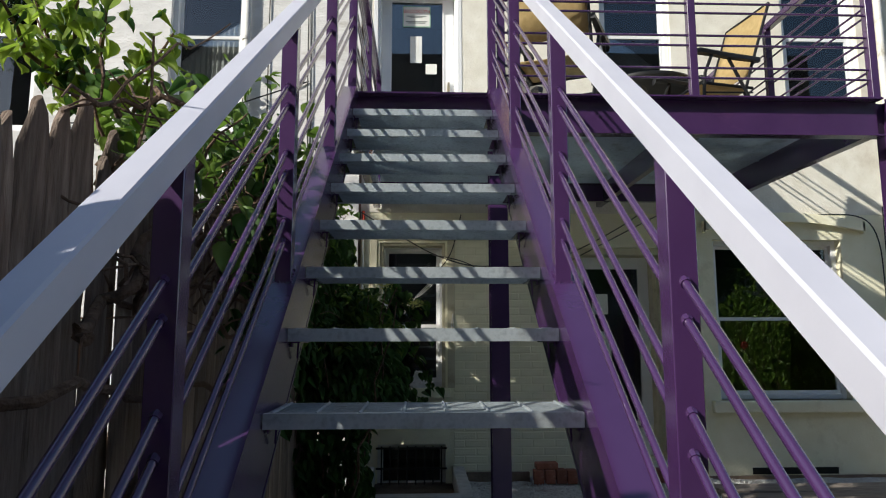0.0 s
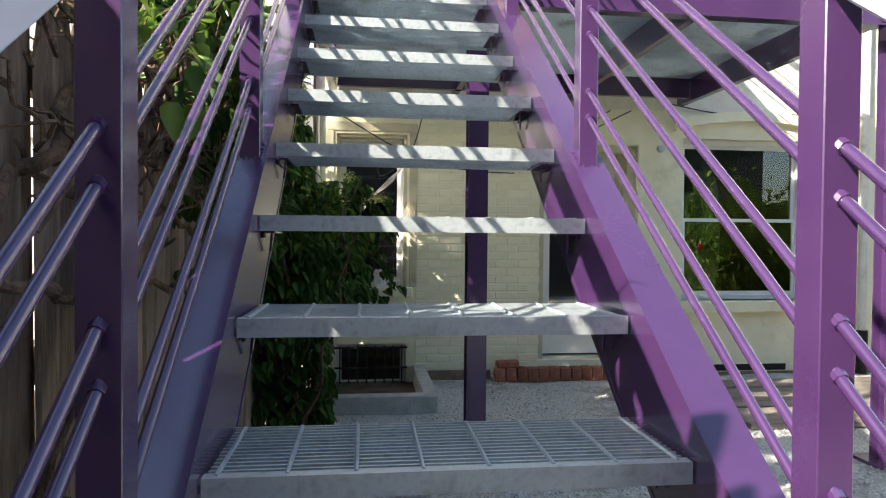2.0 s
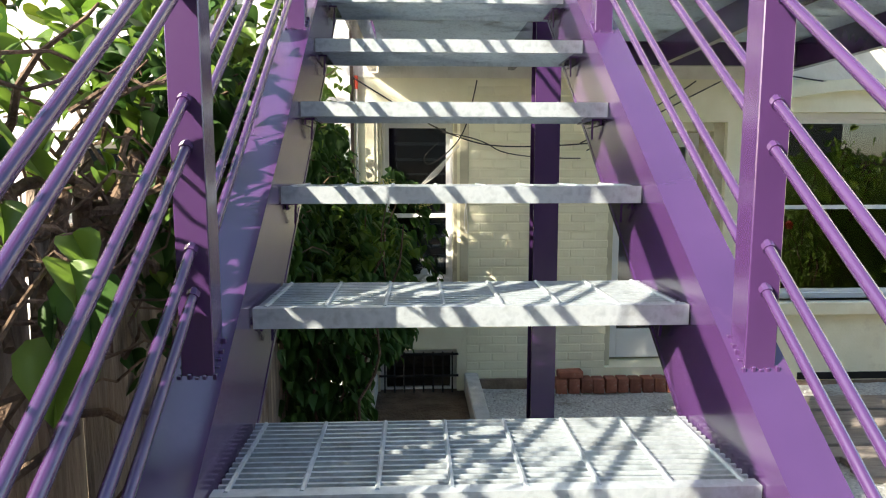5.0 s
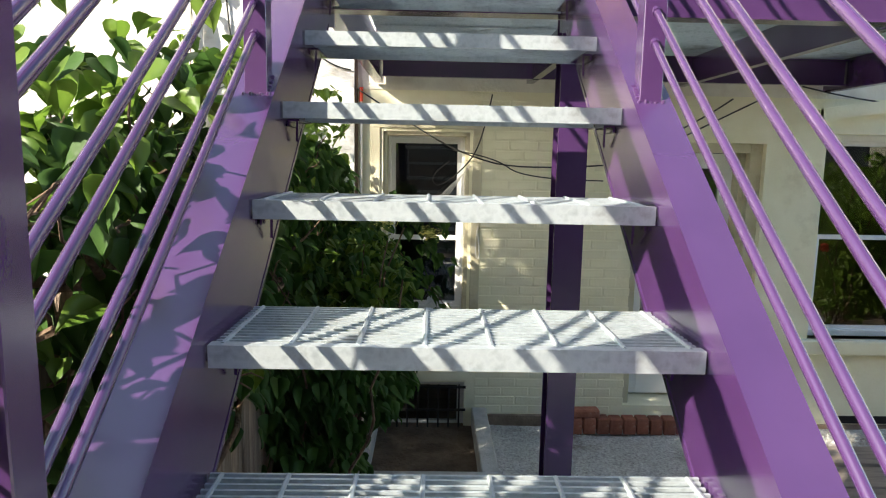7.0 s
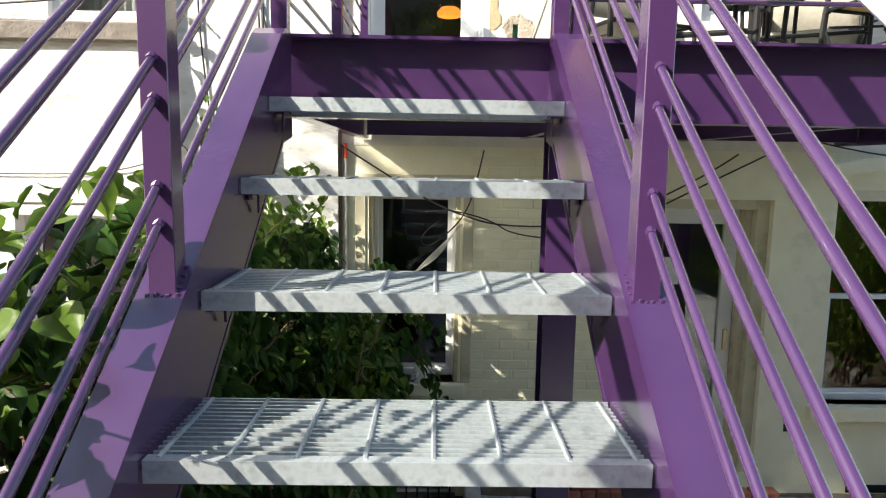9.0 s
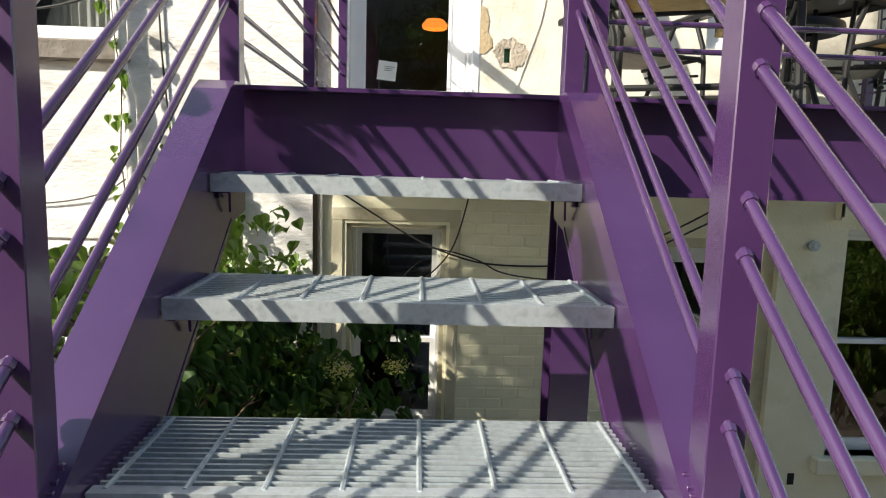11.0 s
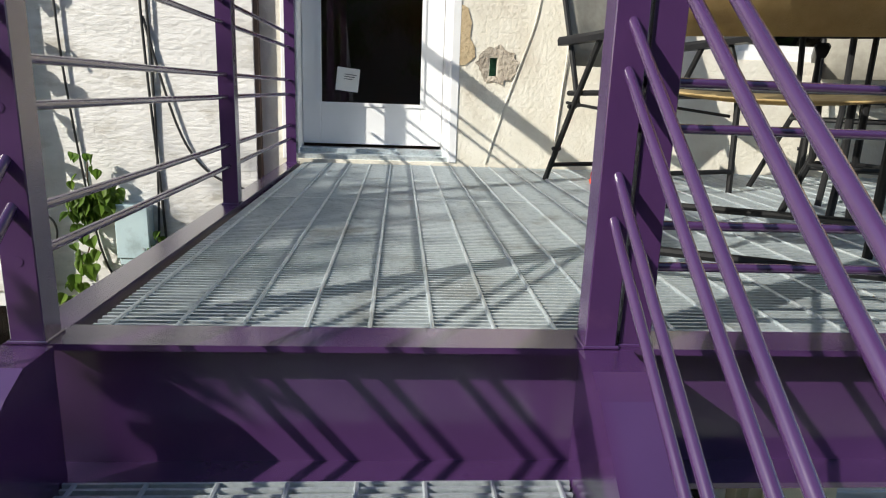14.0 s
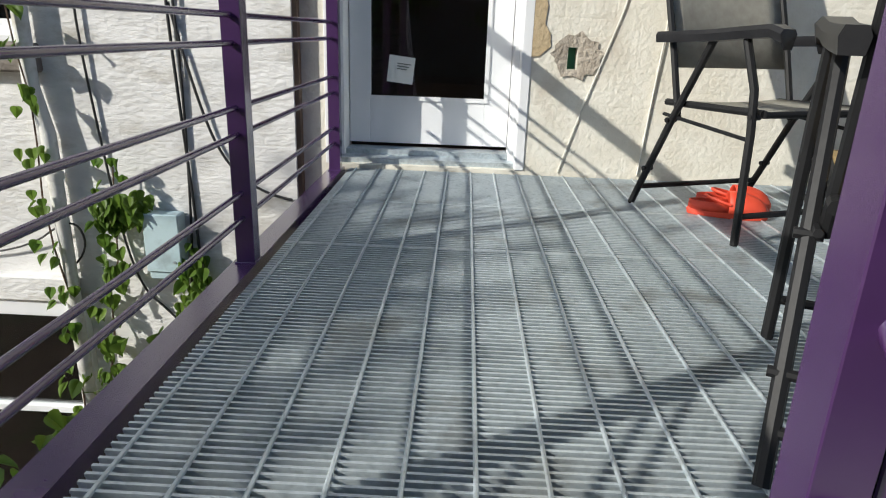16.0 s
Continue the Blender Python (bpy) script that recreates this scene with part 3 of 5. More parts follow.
    to.matrix_basis = pose(-0.055, yy - 0.006, 4.385, 90, 0, 0)
    to.parent = sg
    bb = Mesh()
    for z, w in ((4.345, 0.10), (4.33, 0.06), (4.285, 0.11), (4.27, 0.09)):
        bb.box(-0.055 - w, yy - 0.006, z, -0.055 + w, yy - 0.005, z + 0.009)
    bb.make("print", INK, parent=sg)


def pendant(x, y, z):
    e = thing("pendant_lamp", "orange glowing pendant lamp shade inside the room", "lamp", x, y, z)
    m = Mesh()
    n, prof = 20, [(0.02, 0.075), (0.11, 0.06), (0.16, 0.0), (0.155, -0.04), (0.14, -0.05)]
    for r, h in prof:
        m.v += [(r * math.cos(2 * math.pi * k / n), r * math.sin(2 * math.pi * k / n), h) for k in range(n)]
    m.f = [(i * n + k, i * n + (k + 1) % n, (i + 1) * n + (k + 1) % n, (i + 1) * n + k) for i in range(len(prof) - 1) for k in range(n)]
    m.make("shade", GLOW, parent=e, smooth=True)
    Mesh().tube([(0, 0, 0.07), (0, 0, 6.5 - z)], 0.006, 6).make("cord", CABLE, parent=e)


pendant(0.21, 6.4, 4.03)


def lower_door():
    x0, x1, z0, z1 = LD
    d = thing("door_2", "dark glazed basement door in cream frame, closed", "door", 1.95, WALL + 0.2, z0, kind="structure")
    y = WALL + 0.22
    fr = Mesh().box(x0, WALL + 0.05, z0, x0 + 0.06, y + 0.06, z1).box(x1 - 0.09, WALL + 0.05, z0, x1, y + 0.06, z1).box(x0 + 0.06, WALL + 0.05, z1 - 0.07, x1 - 0.09, y + 0.06, z1)
    fr.box(x1 - 0.13, WALL + 0.12, z0, x1 - 0.09, y + 0.06, z1 - 0.07)
    xl, xr = x0 + 0.065, x1 - 0.135
    lf = Mesh().box(xl, y, z0 + 0.02, xl + 0.1, y + 0.045, z1 - 0.075).box(xr - 0.1, y, z0 + 0.02, xr, y + 0.045, z1 - 0.075).box(xl + 0.1, y, z0 + 0.02, xr - 0.1, y + 0.045, 0.15).box(xl + 0.1, y, z1 - 0.19, xr - 0.1, y + 0.045, z1 - 0.075)
    pane = Mesh().box(xl + 0.1, y + 0.02, 0.15, xr - 0.1, y + 0.026, z1 - 0.19).make("pane", GLASS)
    pane.visible_shadow = False
    bk = Mesh().box(xl, y + 0.12, z0, xr, y + 0.14, z1)
    lb = Mesh().box(xl + 0.18, y + 0.012, 1.25, xl + 0.34, y + 0.014, 1.45).box(xl + 0.26, y + 0.012, 0.78, xl + 0.36, y + 0.014, 1.08)
    hd = Mesh().box(xr - 0.06, y - 0.025, 0.76, xr - 0.035, y, 0.92)
    at_origin(d, fr.make("frame", CASING, bevel=0.004), tagged(lf.make("leaf", WHITE, bevel=0.003)), pane, bk.make("inner_door", DOORIN), tagged(lb.make("label_sheet", PAPER), "paper labels on the glass"), hd.make("handle", BRASS))
    st = thing("door_step", "low red brick step with grey cap", "step", 1.5, WALL - 0.12, GROUND)
    parts = []
    m = Mesh().box(1.0, WALL - 0.17, GROUND - 0.05, 2.5, WALL - 0.004, -0.245)
    parts.append(m.make("base", CONC))
    me = Mesh().box(-0.045, -0.1, -0.03, 0.045, 0.0, 0.09).data("brick", REDBRICK, bevel=0.006)
    for i in range(15):
        b = new("brick", me)
        b.matrix_basis = pose(1.06 + i * 0.1, WALL - 0.10, -0.245 + 0.002 * (i % 3), 0, 0, (i * 37 % 5 - 2) * 0.7)
        parts.append(b)
    b = new("brick", Mesh().box(-0.1, -0.09, 0, 0.1, 0, 0.06).data("brick", REDBRICK, bevel=0.008))
    b.matrix_basis = pose(1.13, WALL - 0.1, -0.15, 0, 0, 3)
    parts.append(b)
    at_origin(st, *parts)


upper_door()
lower_door()


# ---- steel staircase ----
RODS = (0.125, 0.19, 0.335, 0.40, 0.548, 0.61)
RAIL = 0.80
DRAIL = 1.0
stairs = thing("staircase", "purple painted steel outdoor staircase with open grating treads", "staircase", 0, -4.0, GROUND)


def stringer(side):
    """Channel with its flanges outward; the head turns level at the platform."""
    s = side
    depth = 0.30
    m = Mesh()
    top = lambda y: flange(y)  # noqa: E731
    yb = -0.338
    knee = -2.09 + (DECK - 1.222) / SLOPE
    foot = -2.09 + (GROUND - 0.01 - 1.222) / SLOPE
    line = [(foot, GROUND - 0.01), (knee - 0.03, top(knee - 0.03)), (knee + 0.015, DECK), (yb, DECK)]
    low = [(yb, DECK - depth), (knee - 0.03, top(knee - 0.03) - depth), (foot + depth / SLOPE, GROUND - 0.01)]
    m.prism(line + low, s * 0.384, s * 0.393)
    def strip(pts, t, x1):
        for (y0, z0), (y1, z1) in zip(pts, pts[1:]):
            m.add([(s * 0.3825, y0, z0), (s * x1, y0, z0), (s * x1, y1, z1), (s * 0.3825, y1, z1),
                   (s * 0.3825, y0, z0 - t), (s * x1, y0, z0 - t), (s * x1, y1, z1 - t), (s * 0.3825, y1, z1 - t)],
                  [(0, 1, 2, 3), (4, 7, 6, 5), (0, 4, 5, 1), (1, 5, 6, 2), (2, 6, 7, 3), (3, 7, 4, 0)])
    strip([(y, z + 0.002) for y, z in line], 0.014, 0.466)
    strip([(y, z + 0.012) for y, z in reversed(low[1:])], 0.014, 0.466)
    o = m.make("stringer", PURPLE)
    at_origin(stairs, o)


for s in (-1, 1):
    stringer(s)


def tread_mesh():
    """Grating panel: nosing plate, bearing bars along x, twisted cross rods, end plates."""
    m = Mesh()
    w, d = 0.381, 0.262
    m.box(-w, 0, -0.036, w, 0.006, 0.0)
    m.box(-w, 0.006, -0.004, w, 0.022, 0.0)
    for i in range(13):
        y = 0.0330 + i * 0.0174
        m.box(-w + 0.003, y, -0.006, w - 0.003, y + 0.0056, -0.001).box(-w + 0.003, y + 0.0018, -0.022, w - 0.003, y + 0.0038, -0.0061)
    m.box(-w, d - 0.005, -0.034, w, d, -0.001)
    for i in range(8):
        x = -0.362 + i * 0.1034
        m.tube([(x, 0.012, -0.0015), (x, 0.09, -0.0005), (x, 0.18, -0.0015), (x, d - 0.006, -0.001)], 0.0042, 6)
    return m.data("tread", GALV, bevel=0)


TREAD = tread_mesh()
CLIPS = []
for q in (-1, 1):
    c = Mesh().box(q * 0.381, 0.05, -0.052, q * 0.377, 0.20, -0.036).box(q * 0.377, 0.05, -0.041, q * 0.355, 0.20, -0.036)
    c.bar((q * 0.366, 0.085, -0.036), (q * 0.374, 0.115, -0.085), 0.005, 0.005, (1, 0, 0))
    CLIPS.append(c.data("bracket", PURPLE))
for k in range(1, 14):
    y, z = tread_at(k)
    if z < GROUND + 0.05:
        break
    for me, nm in ((TREAD, "tread"), (CLIPS[0], "bracket"), (CLIPS[1], "bracket")):
        o = new(nm, me)
        o.location = (0, y, z)
        at_origin(stairs, o)


def stair_rail(side):
    x = side * SX
    ys = (-3.87, -2.98, -2.09, -1.20)
    for y in ys:
        z0 = flange(y)
        p = Mesh().box(-0.024, -0.024, -0.022, 0.024, 0.024, RAIL + 0.01)
        # weld bead round the foot
        for i in range(16):
            a = 2 * math.pi * i / 16
            q = Vector((math.cos(a), math.sin(a), 0)) / max(abs(math.cos(a)), abs(math.sin(a))) * 0.026
            zz = q.y * SLOPE
            p.box(q.x - 0.0035, q.y - 0.0035, zz - 0.002, q.x + 0.0035, q.y + 0.0035, zz + 0.004 + 0.002 * (i % 3))
        at_origin(stairs, p.make("post", PURPLE, bevel=0.0015, m=Matrix.Translation((x, y, z0))))
    y0, y1 = -4.2, -0.36
    for h in RODS:
        a, b = (x, y0, 1.222 + SLOPE * (y0 + 2.09) + h), (x, y1 + 0.03, 1.222 + SLOPE * (y1 + 0.03 + 2.09) + h)
        m = Mesh().tube([a, b], 0.0078, 10)
        for y in ys:
            for e in (-0.027, 0.027):
                z = 1.222 + SLOPE * (y + e + 2.09) + h
                m.tube([(x, y + e - 0.004, z - 0.003), (x, y + e + 0.004, z + 0.003)], 0.0098, 8)
        at_origin(stairs, m.make("rod", PURPLE, smooth=True))
    r = Mesh().bar((x, -4.35, 1.222 + SLOPE * (-4.35 + 2.09) + RAIL + 0.025), (x, -0.30, 1.222 + SLOPE * (-0.30 + 2.09) + RAIL + 0.025), 0.052, 0.052)
    at_origin(stairs, tagged(r.make("handrail", RAILW, bevel=0.004), "pale lavender-white painted handrail"))


for s in (-1, 1):
    stair_rail(s)


# ---- platform ----
deck = thing("platform", "purple steel balcony platform with galvanised grating floor", "platform", 1.2, 0.9, GROUND)
PX0, PX1, PY0, PY1 = -0.455, 2.82, -0.335, WALL - 0.02


def channel(a, b, h, w, t, facing):
    """Level channel beam: web with flanges towards facing (a unit vector)."""
    a, b, f = Vector(a), Vector(b), Vector(facing)
    m = Mesh()
    z = Vector((0, 0, 1))
    def slab(o, wdt, ht):
        p = [q + o + f * i * wdt + z * j * ht for q in (a, b) for i, j in ((0, 0), (1, 0), (1, 1), (0, 1))]
        m.add(p, [(0, 1, 2, 3), (4, 7, 6, 5), (0, 4, 5, 1), (1, 5, 6, 2), (2, 6, 7, 3), (3, 7, 4, 0)])
    slab(Vector((0, 0, -h)), t, h)
    slab(Vector((0, 0, -t)) + f * t, w - t, t)
    slab(Vector((0, 0, -h)) + f * t, w - t, t)
    return m


def platform():
    parts = []
    zt = DECK + 0.003
    parts.append(channel((PX0, PY0 + 0.08, zt), (PX1, PY0 + 0.08, zt), 0.243, 0.08, 0.010, (0, -1, 0)).make("beam", PURPLE))
    parts.append(channel((-0.395, PY0 + 0.081, zt), (-0.395, PY1, zt), 0.225, 0.062, 0.010, (-1, 0, 0)).make("beam", PURPLE))
    parts.append(channel((2.76, PY0 + 0.081, zt), (2.76, PY1, zt), 0.225, 0.062, 0.010, (1, 0, 0)).make("beam", PURPLE))
    # joists under the grating, along and across
    for x in (0.62, 1.70):
        parts.append(channel((x, PY0 + 0.095, DECK - 0.036), (x, PY1, DECK - 0.036), 0.17, 0.05, 0.010, (1, 0, 0)).make("joist", PURPLE))
    parts.append(channel((-0.384, 1.86, DECK - 0.036), (2.75, 1.86, DECK - 0.036), 0.17, 0.05, 0.010, (0, -1, 0)).make("beam", PURPLE))
    # wide-flange columns on small base plates
    for x, y, top in ((0.445, -0.300, DECK - 0.242), (2.90, -0.26, DECK + 0.002)):
        c = Mesh().box(x - 0.052, y - 0.052, GROUND - 0.03, x + 0.052, y - 0.043, top).box(x - 0.052, y + 0.043, GROUND - 0.03, x + 0.052, y + 0.052, top).box(x - 0.004, y - 0.043, GROUND - 0.03, x + 0.004, y + 0.043, top)
        c.box(x - 0.12, y - 0.12, GROUND - 0.03, x + 0.12, y + 0.12, GROUND + 0.008)
        parts.append(c.make("column", PURPLE))
    g = Mesh()
    x0, x1, y0, y1 = -0.372, 2.755, PY0 + 0.074, PY1
    for p0, p1 in ((x0, x1),):
        i = 0
        while y0 + i * 0.0174 < y1 - 0.006:
            y = y0 + 0.002 + i * 0.0174
            g.box(p0, y, DECK - 0.006, p1, y + 0.0056, DECK - 0.001).box(p0, y + 0.0018, DECK - 0.024, p1, y + 0.0038, DECK - 0.0061)
            i += 1
        x = p0 + 0.03
        while x < p1:
            g.tube([(x, y0, DECK - 0.001), (x, (y0 + y1) / 2, DECK - 0.0005), (x, y1, DECK - 0.001)], 0.0042, 6)
            x += 0.1016
    # transverse joint strips where two panels meet
    g.box(x0, 1.02, DECK - 0.033, x1, 1.028, DECK - 0.0012).box(x0, 1.52, DECK - 0.033, x1, 1.528, DECK - 0.0012)
    parts.append(tagged(g.make("grating", GALV), "galvanised bar grating floor"))
    at_origin(deck, *parts)


platform()


def deck_rail(points, posts, name):
    parts = []
    for x, y in posts:
        p = Mesh().box(x - 0.024, y - 0.024, DECK + 0.002, x + 0.024, y + 0.024, DECK + DRAIL + 0.01)
        p.box(x - 0.028, y - 0.028, DECK + 0.002, x + 0.028, y + 0.028, DECK + 0.008)
        parts.append(p.make("post", PURPLE, bevel=0.0015))
    a, b = points
    for h in (*RODS, 0.76, 0.825):
        parts.append(Mesh().tube([(*a, DECK + h), (*b, DECK + h)], 0.0075, 10).make("rod", PURPLE, smooth=True))
    parts.append(Mesh().bar((*a, DECK + DRAIL + 0.025), (*b, DECK + DRAIL + 0.025), 0.052, 0.052).make("handrail", PURPLE, bevel=0.004))
    at_origin(deck, *parts)


deck_rail(((-SX, -0.335), (-SX, 2.10)), ((-SX, -0.31), (-SX, 0.84), (-SX, 2.02)), "rail")
deck_rail(((SX, -0.30), (2.79, -0.30)), ((SX - 0.002, -0.31), (SX + 0.055, -0.30), (1.66, -0.30), (2.79, -0.30)), "rail")
deck_rail(((2.79, -0.30), (2.79, 2.10)), ((2.79, 0.84), (2.79, 2.02)), "rail")


# ---- light well with barred basement window ----
def light_well():
    w = thing("light_well", "low concrete curb round a sunken basement window", "curb", 0, 1.5, GROUND)
    m = Mesh().box(-0.52, 0.98, -0.75, 0.40, 1.09, -0.145).box(0.29, 1.092, -0.75, 0.40, WALL - 0.003, -0.147).box(-0.52, 1.092, -0.75, -0.42, WALL - 0.003, -0.147)
    f = Mesh().box(-0.43, 1.08, -0.80, 0.30, WALL, -0.74)
    fr = Mesh()
    x0, x1, z0, z1 = BW
    y = WALL + 0.05
    for a, b, c, d in ((x0, x0 + 0.05, z0, z1), (x1 - 0.05, x1, z0, z1), (x0 + 0.05, x1 - 0.05, z1 - 0.04, z1), (x0 + 0.05, x1 - 0.05, -0.33, -0.29)):
        fr.box(a, y, c, b, y + 0.06, d)
    bars = Mesh()
    for i in range(8):
        x = x0 + 0.04 + i * (x1 - x0 - 0.08) / 7
        bars.tube([(x, WALL - 0.03, -0.36), (x, WALL - 0.03, 0.04)], 0.007, 6)
    for z in (-0.34, -0.16, 0.02):
        bars.box(x0 - 0.01, WALL - 0.038, z - 0.008, x1 + 0.01, WALL - 0.022, z + 0.008)
    pane = Mesh().box(x0 + 0.05, y + 0.03, z0, x1 - 0.05, y + 0.034, z1 - 0.04).make("pane", GLASS)
    pane.visible_shadow = False
    at_origin(w, m.make("curb", CONC, bevel=0.008), f.make("floor", CONC), tagged(fr.make("frame", PIPE), "white window frame"), tagged(bars.make("bars", BLACK), "black iron window bars"), pane)


light_well()


def path_planks():
    p = thing("plank_path", "weathered grey boards laid on the ground", "boards", 3.4, 1.2, GROUND)
    me = Mesh().box(-1.3, -0.07, -0.02, 1.3, 0.07, 0.02).data("plank", PLANK, bevel=0.004)
    for i in range(9):
        o = new("plank", me)
        o.matrix_basis = pose(3.75 + 0.05 * math.sin(i * 2.1), 0.42 + i * 0.15, GROUND + 0.028, 0.4 * math.sin(i), 0.3 * math.cos(i * 1.7), math.sin(i * 3.3))
        at_origin(p, o)


path_planks()


# ---- fence ----
def fence():
    rnd = random.Random(12)
    f = thing("fence", "old weathered grey stockade fence of pointed wooden pales", "fence", -0.8, -1.5, GROUND)
    datas = []
    for k in range(7):
        w, h = 0.096 + 0.007 * (k % 4), 1.75 + 0.03 * ((k * 5) % 4)
        m = Mesh()
        n = 8
        prof = [(-w / 2, 0.0), (-w * 0.42, 0.009), (0, 0.012), (w * 0.42, 0.009), (w / 2, 0.0), (w * 0.3, -0.008), (-w * 0.3, -0.008)]
        levels = [0, 0.4, 0.9, 1.4, h - 0.11, h - 0.03, h]
        for i, z in enumerate(levels):
            s = 1.0 if i < 5 else (0.5 if i == 5 else 0.12)
            jx, jy = 0.006 * math.sin(k * 3 + i * 2.0) * 0.6, 0.004 * math.cos(k * 2 + i * 1.3)
            m.v += [(py + jy, px * s + jx, z + (0.02 * px / w if i >= 5 else 0)) for px, py in prof]
        q = len(prof)
        m.f = [(i * q + a, i * q + (a + 1) % q, (i + 1) * q + (a + 1) % q, (i + 1) * q + a) for i in range(len(levels) - 1) for a in range(q)] + [tuple(range(6 * q, 7 * q))]
        datas.append(m.data("pale", WOOD, smooth=True))
    y = -5.6
    while y < 1.95:
        o = new("pale", datas[rnd.randrange(7)])
        o.matrix_basis = pose(-0.80 + rnd.uniform(-0.010, 0.010), y, GROUND + 0.03 + rnd.uniform(-0.07, 0.06), rnd.uniform(-0.7, 0.7), rnd.uniform(-0.5, 0.5), rnd.uniform(-4, 4))
        at_origin(f, o)
        y += rnd.uniform(0.080, 0.094)
    r = Mesh()
    for z in (0.05, 0.75, 1.35):
        r.bar((-0.835, -5.6, z), (-0.835, 1.95, z), 0.04, 0.08)
    for yy in (-5.2, -3.0, -0.8, 1.4):
        r.box(-0.93, yy - 0.045, GROUND - 0.02, -0.856, yy + 0.045, 1.45)
    at_origin(f, r.make("rail", WOOD))


fence()


# ---- leaves ----
def heart(size, fold=0.25, curl=0.2):
    """Heart-shaped leaf, tip towards +x, stalk at the origin."""
    out = [(-0.04, 0.16), (0.02, 0.36), (0.20, 0.47), (0.45, 0.42), (0.72, 0.23), (0.90, 0.07)]
    v = [(0.0, 0, 0), (0.35, 0, -0.02), (0.70, 0, -0.06), (1.0, 0, -0.16 - curl * 0.3)]
    for s in (1, -1):
        v += [(x, s * y, fold * y - curl * x * x * 0.5 + 0.03 * math.sin(7 * x + s)) for x, y in out]
    v = [(x * size, y * size, z * size) for x, y, z in v]
    f = []
    for b in (4, 10):
        f += [(0, b, b + 1), (0, b + 1, b + 2, 1), (1, b + 2, b + 3), (1, b + 3, b + 4, 2), (2, b + 4, b + 5, 3)]
    return v, f


def leaf_data(name, material, size, fold, curl):
    m = Mesh()
    m.add(*heart(size, fold, curl))
    me = bpy.data.meshes.new(name)
    me.from_pydata(m.v, [], m.f)
    me.materials.append(material)
    me.shade_smooth()
    return me


def leaf_pose(p, rnd, droop=(10, 70), towards=None, spread=70):
    yaw = rnd.uniform(0, 360) if towards is None else towards + rnd.uniform(-spread, spread)
    return Matrix.Translation(p) @ pose(0, 0, 0, 0, 0, yaw) @ pose(0, 0, 0, 0, rnd.uniform(*droop), 0) @ pose(0, 0, 0, rnd.uniform(-35, 35), 0, 0)


def leaf_cloud(name, spots, material, rnd, smin, smax, droop=(10, 70), towards=None):
    m = Mesh()
    for p in spots:
        v, f = heart(rnd.uniform(smin, smax), rnd.uniform(0.1, 0.4), rnd.uniform(0.05, 0.5))
        q = leaf_pose(p, rnd, droop, towards)
        m.add([q @ Vector(a) for a in v], f)
    me = bpy.data.meshes.new(name)
    me.from_pydata(m.v, [], m.f)
    me.materials.append(material)
    me.shade_smooth()
    return new(name, me)


def wander(a, b, n, amp, rnd):
    a, b = Vector(a), Vector(b)
    o = Vector((rnd.random() * 50, rnd.random() * 50, 0))
    return [a.lerp(b, i / n) + noise.noise_vector(o + Vector((i * 0.45, 0, 0))) * amp for i in range(n + 1)]


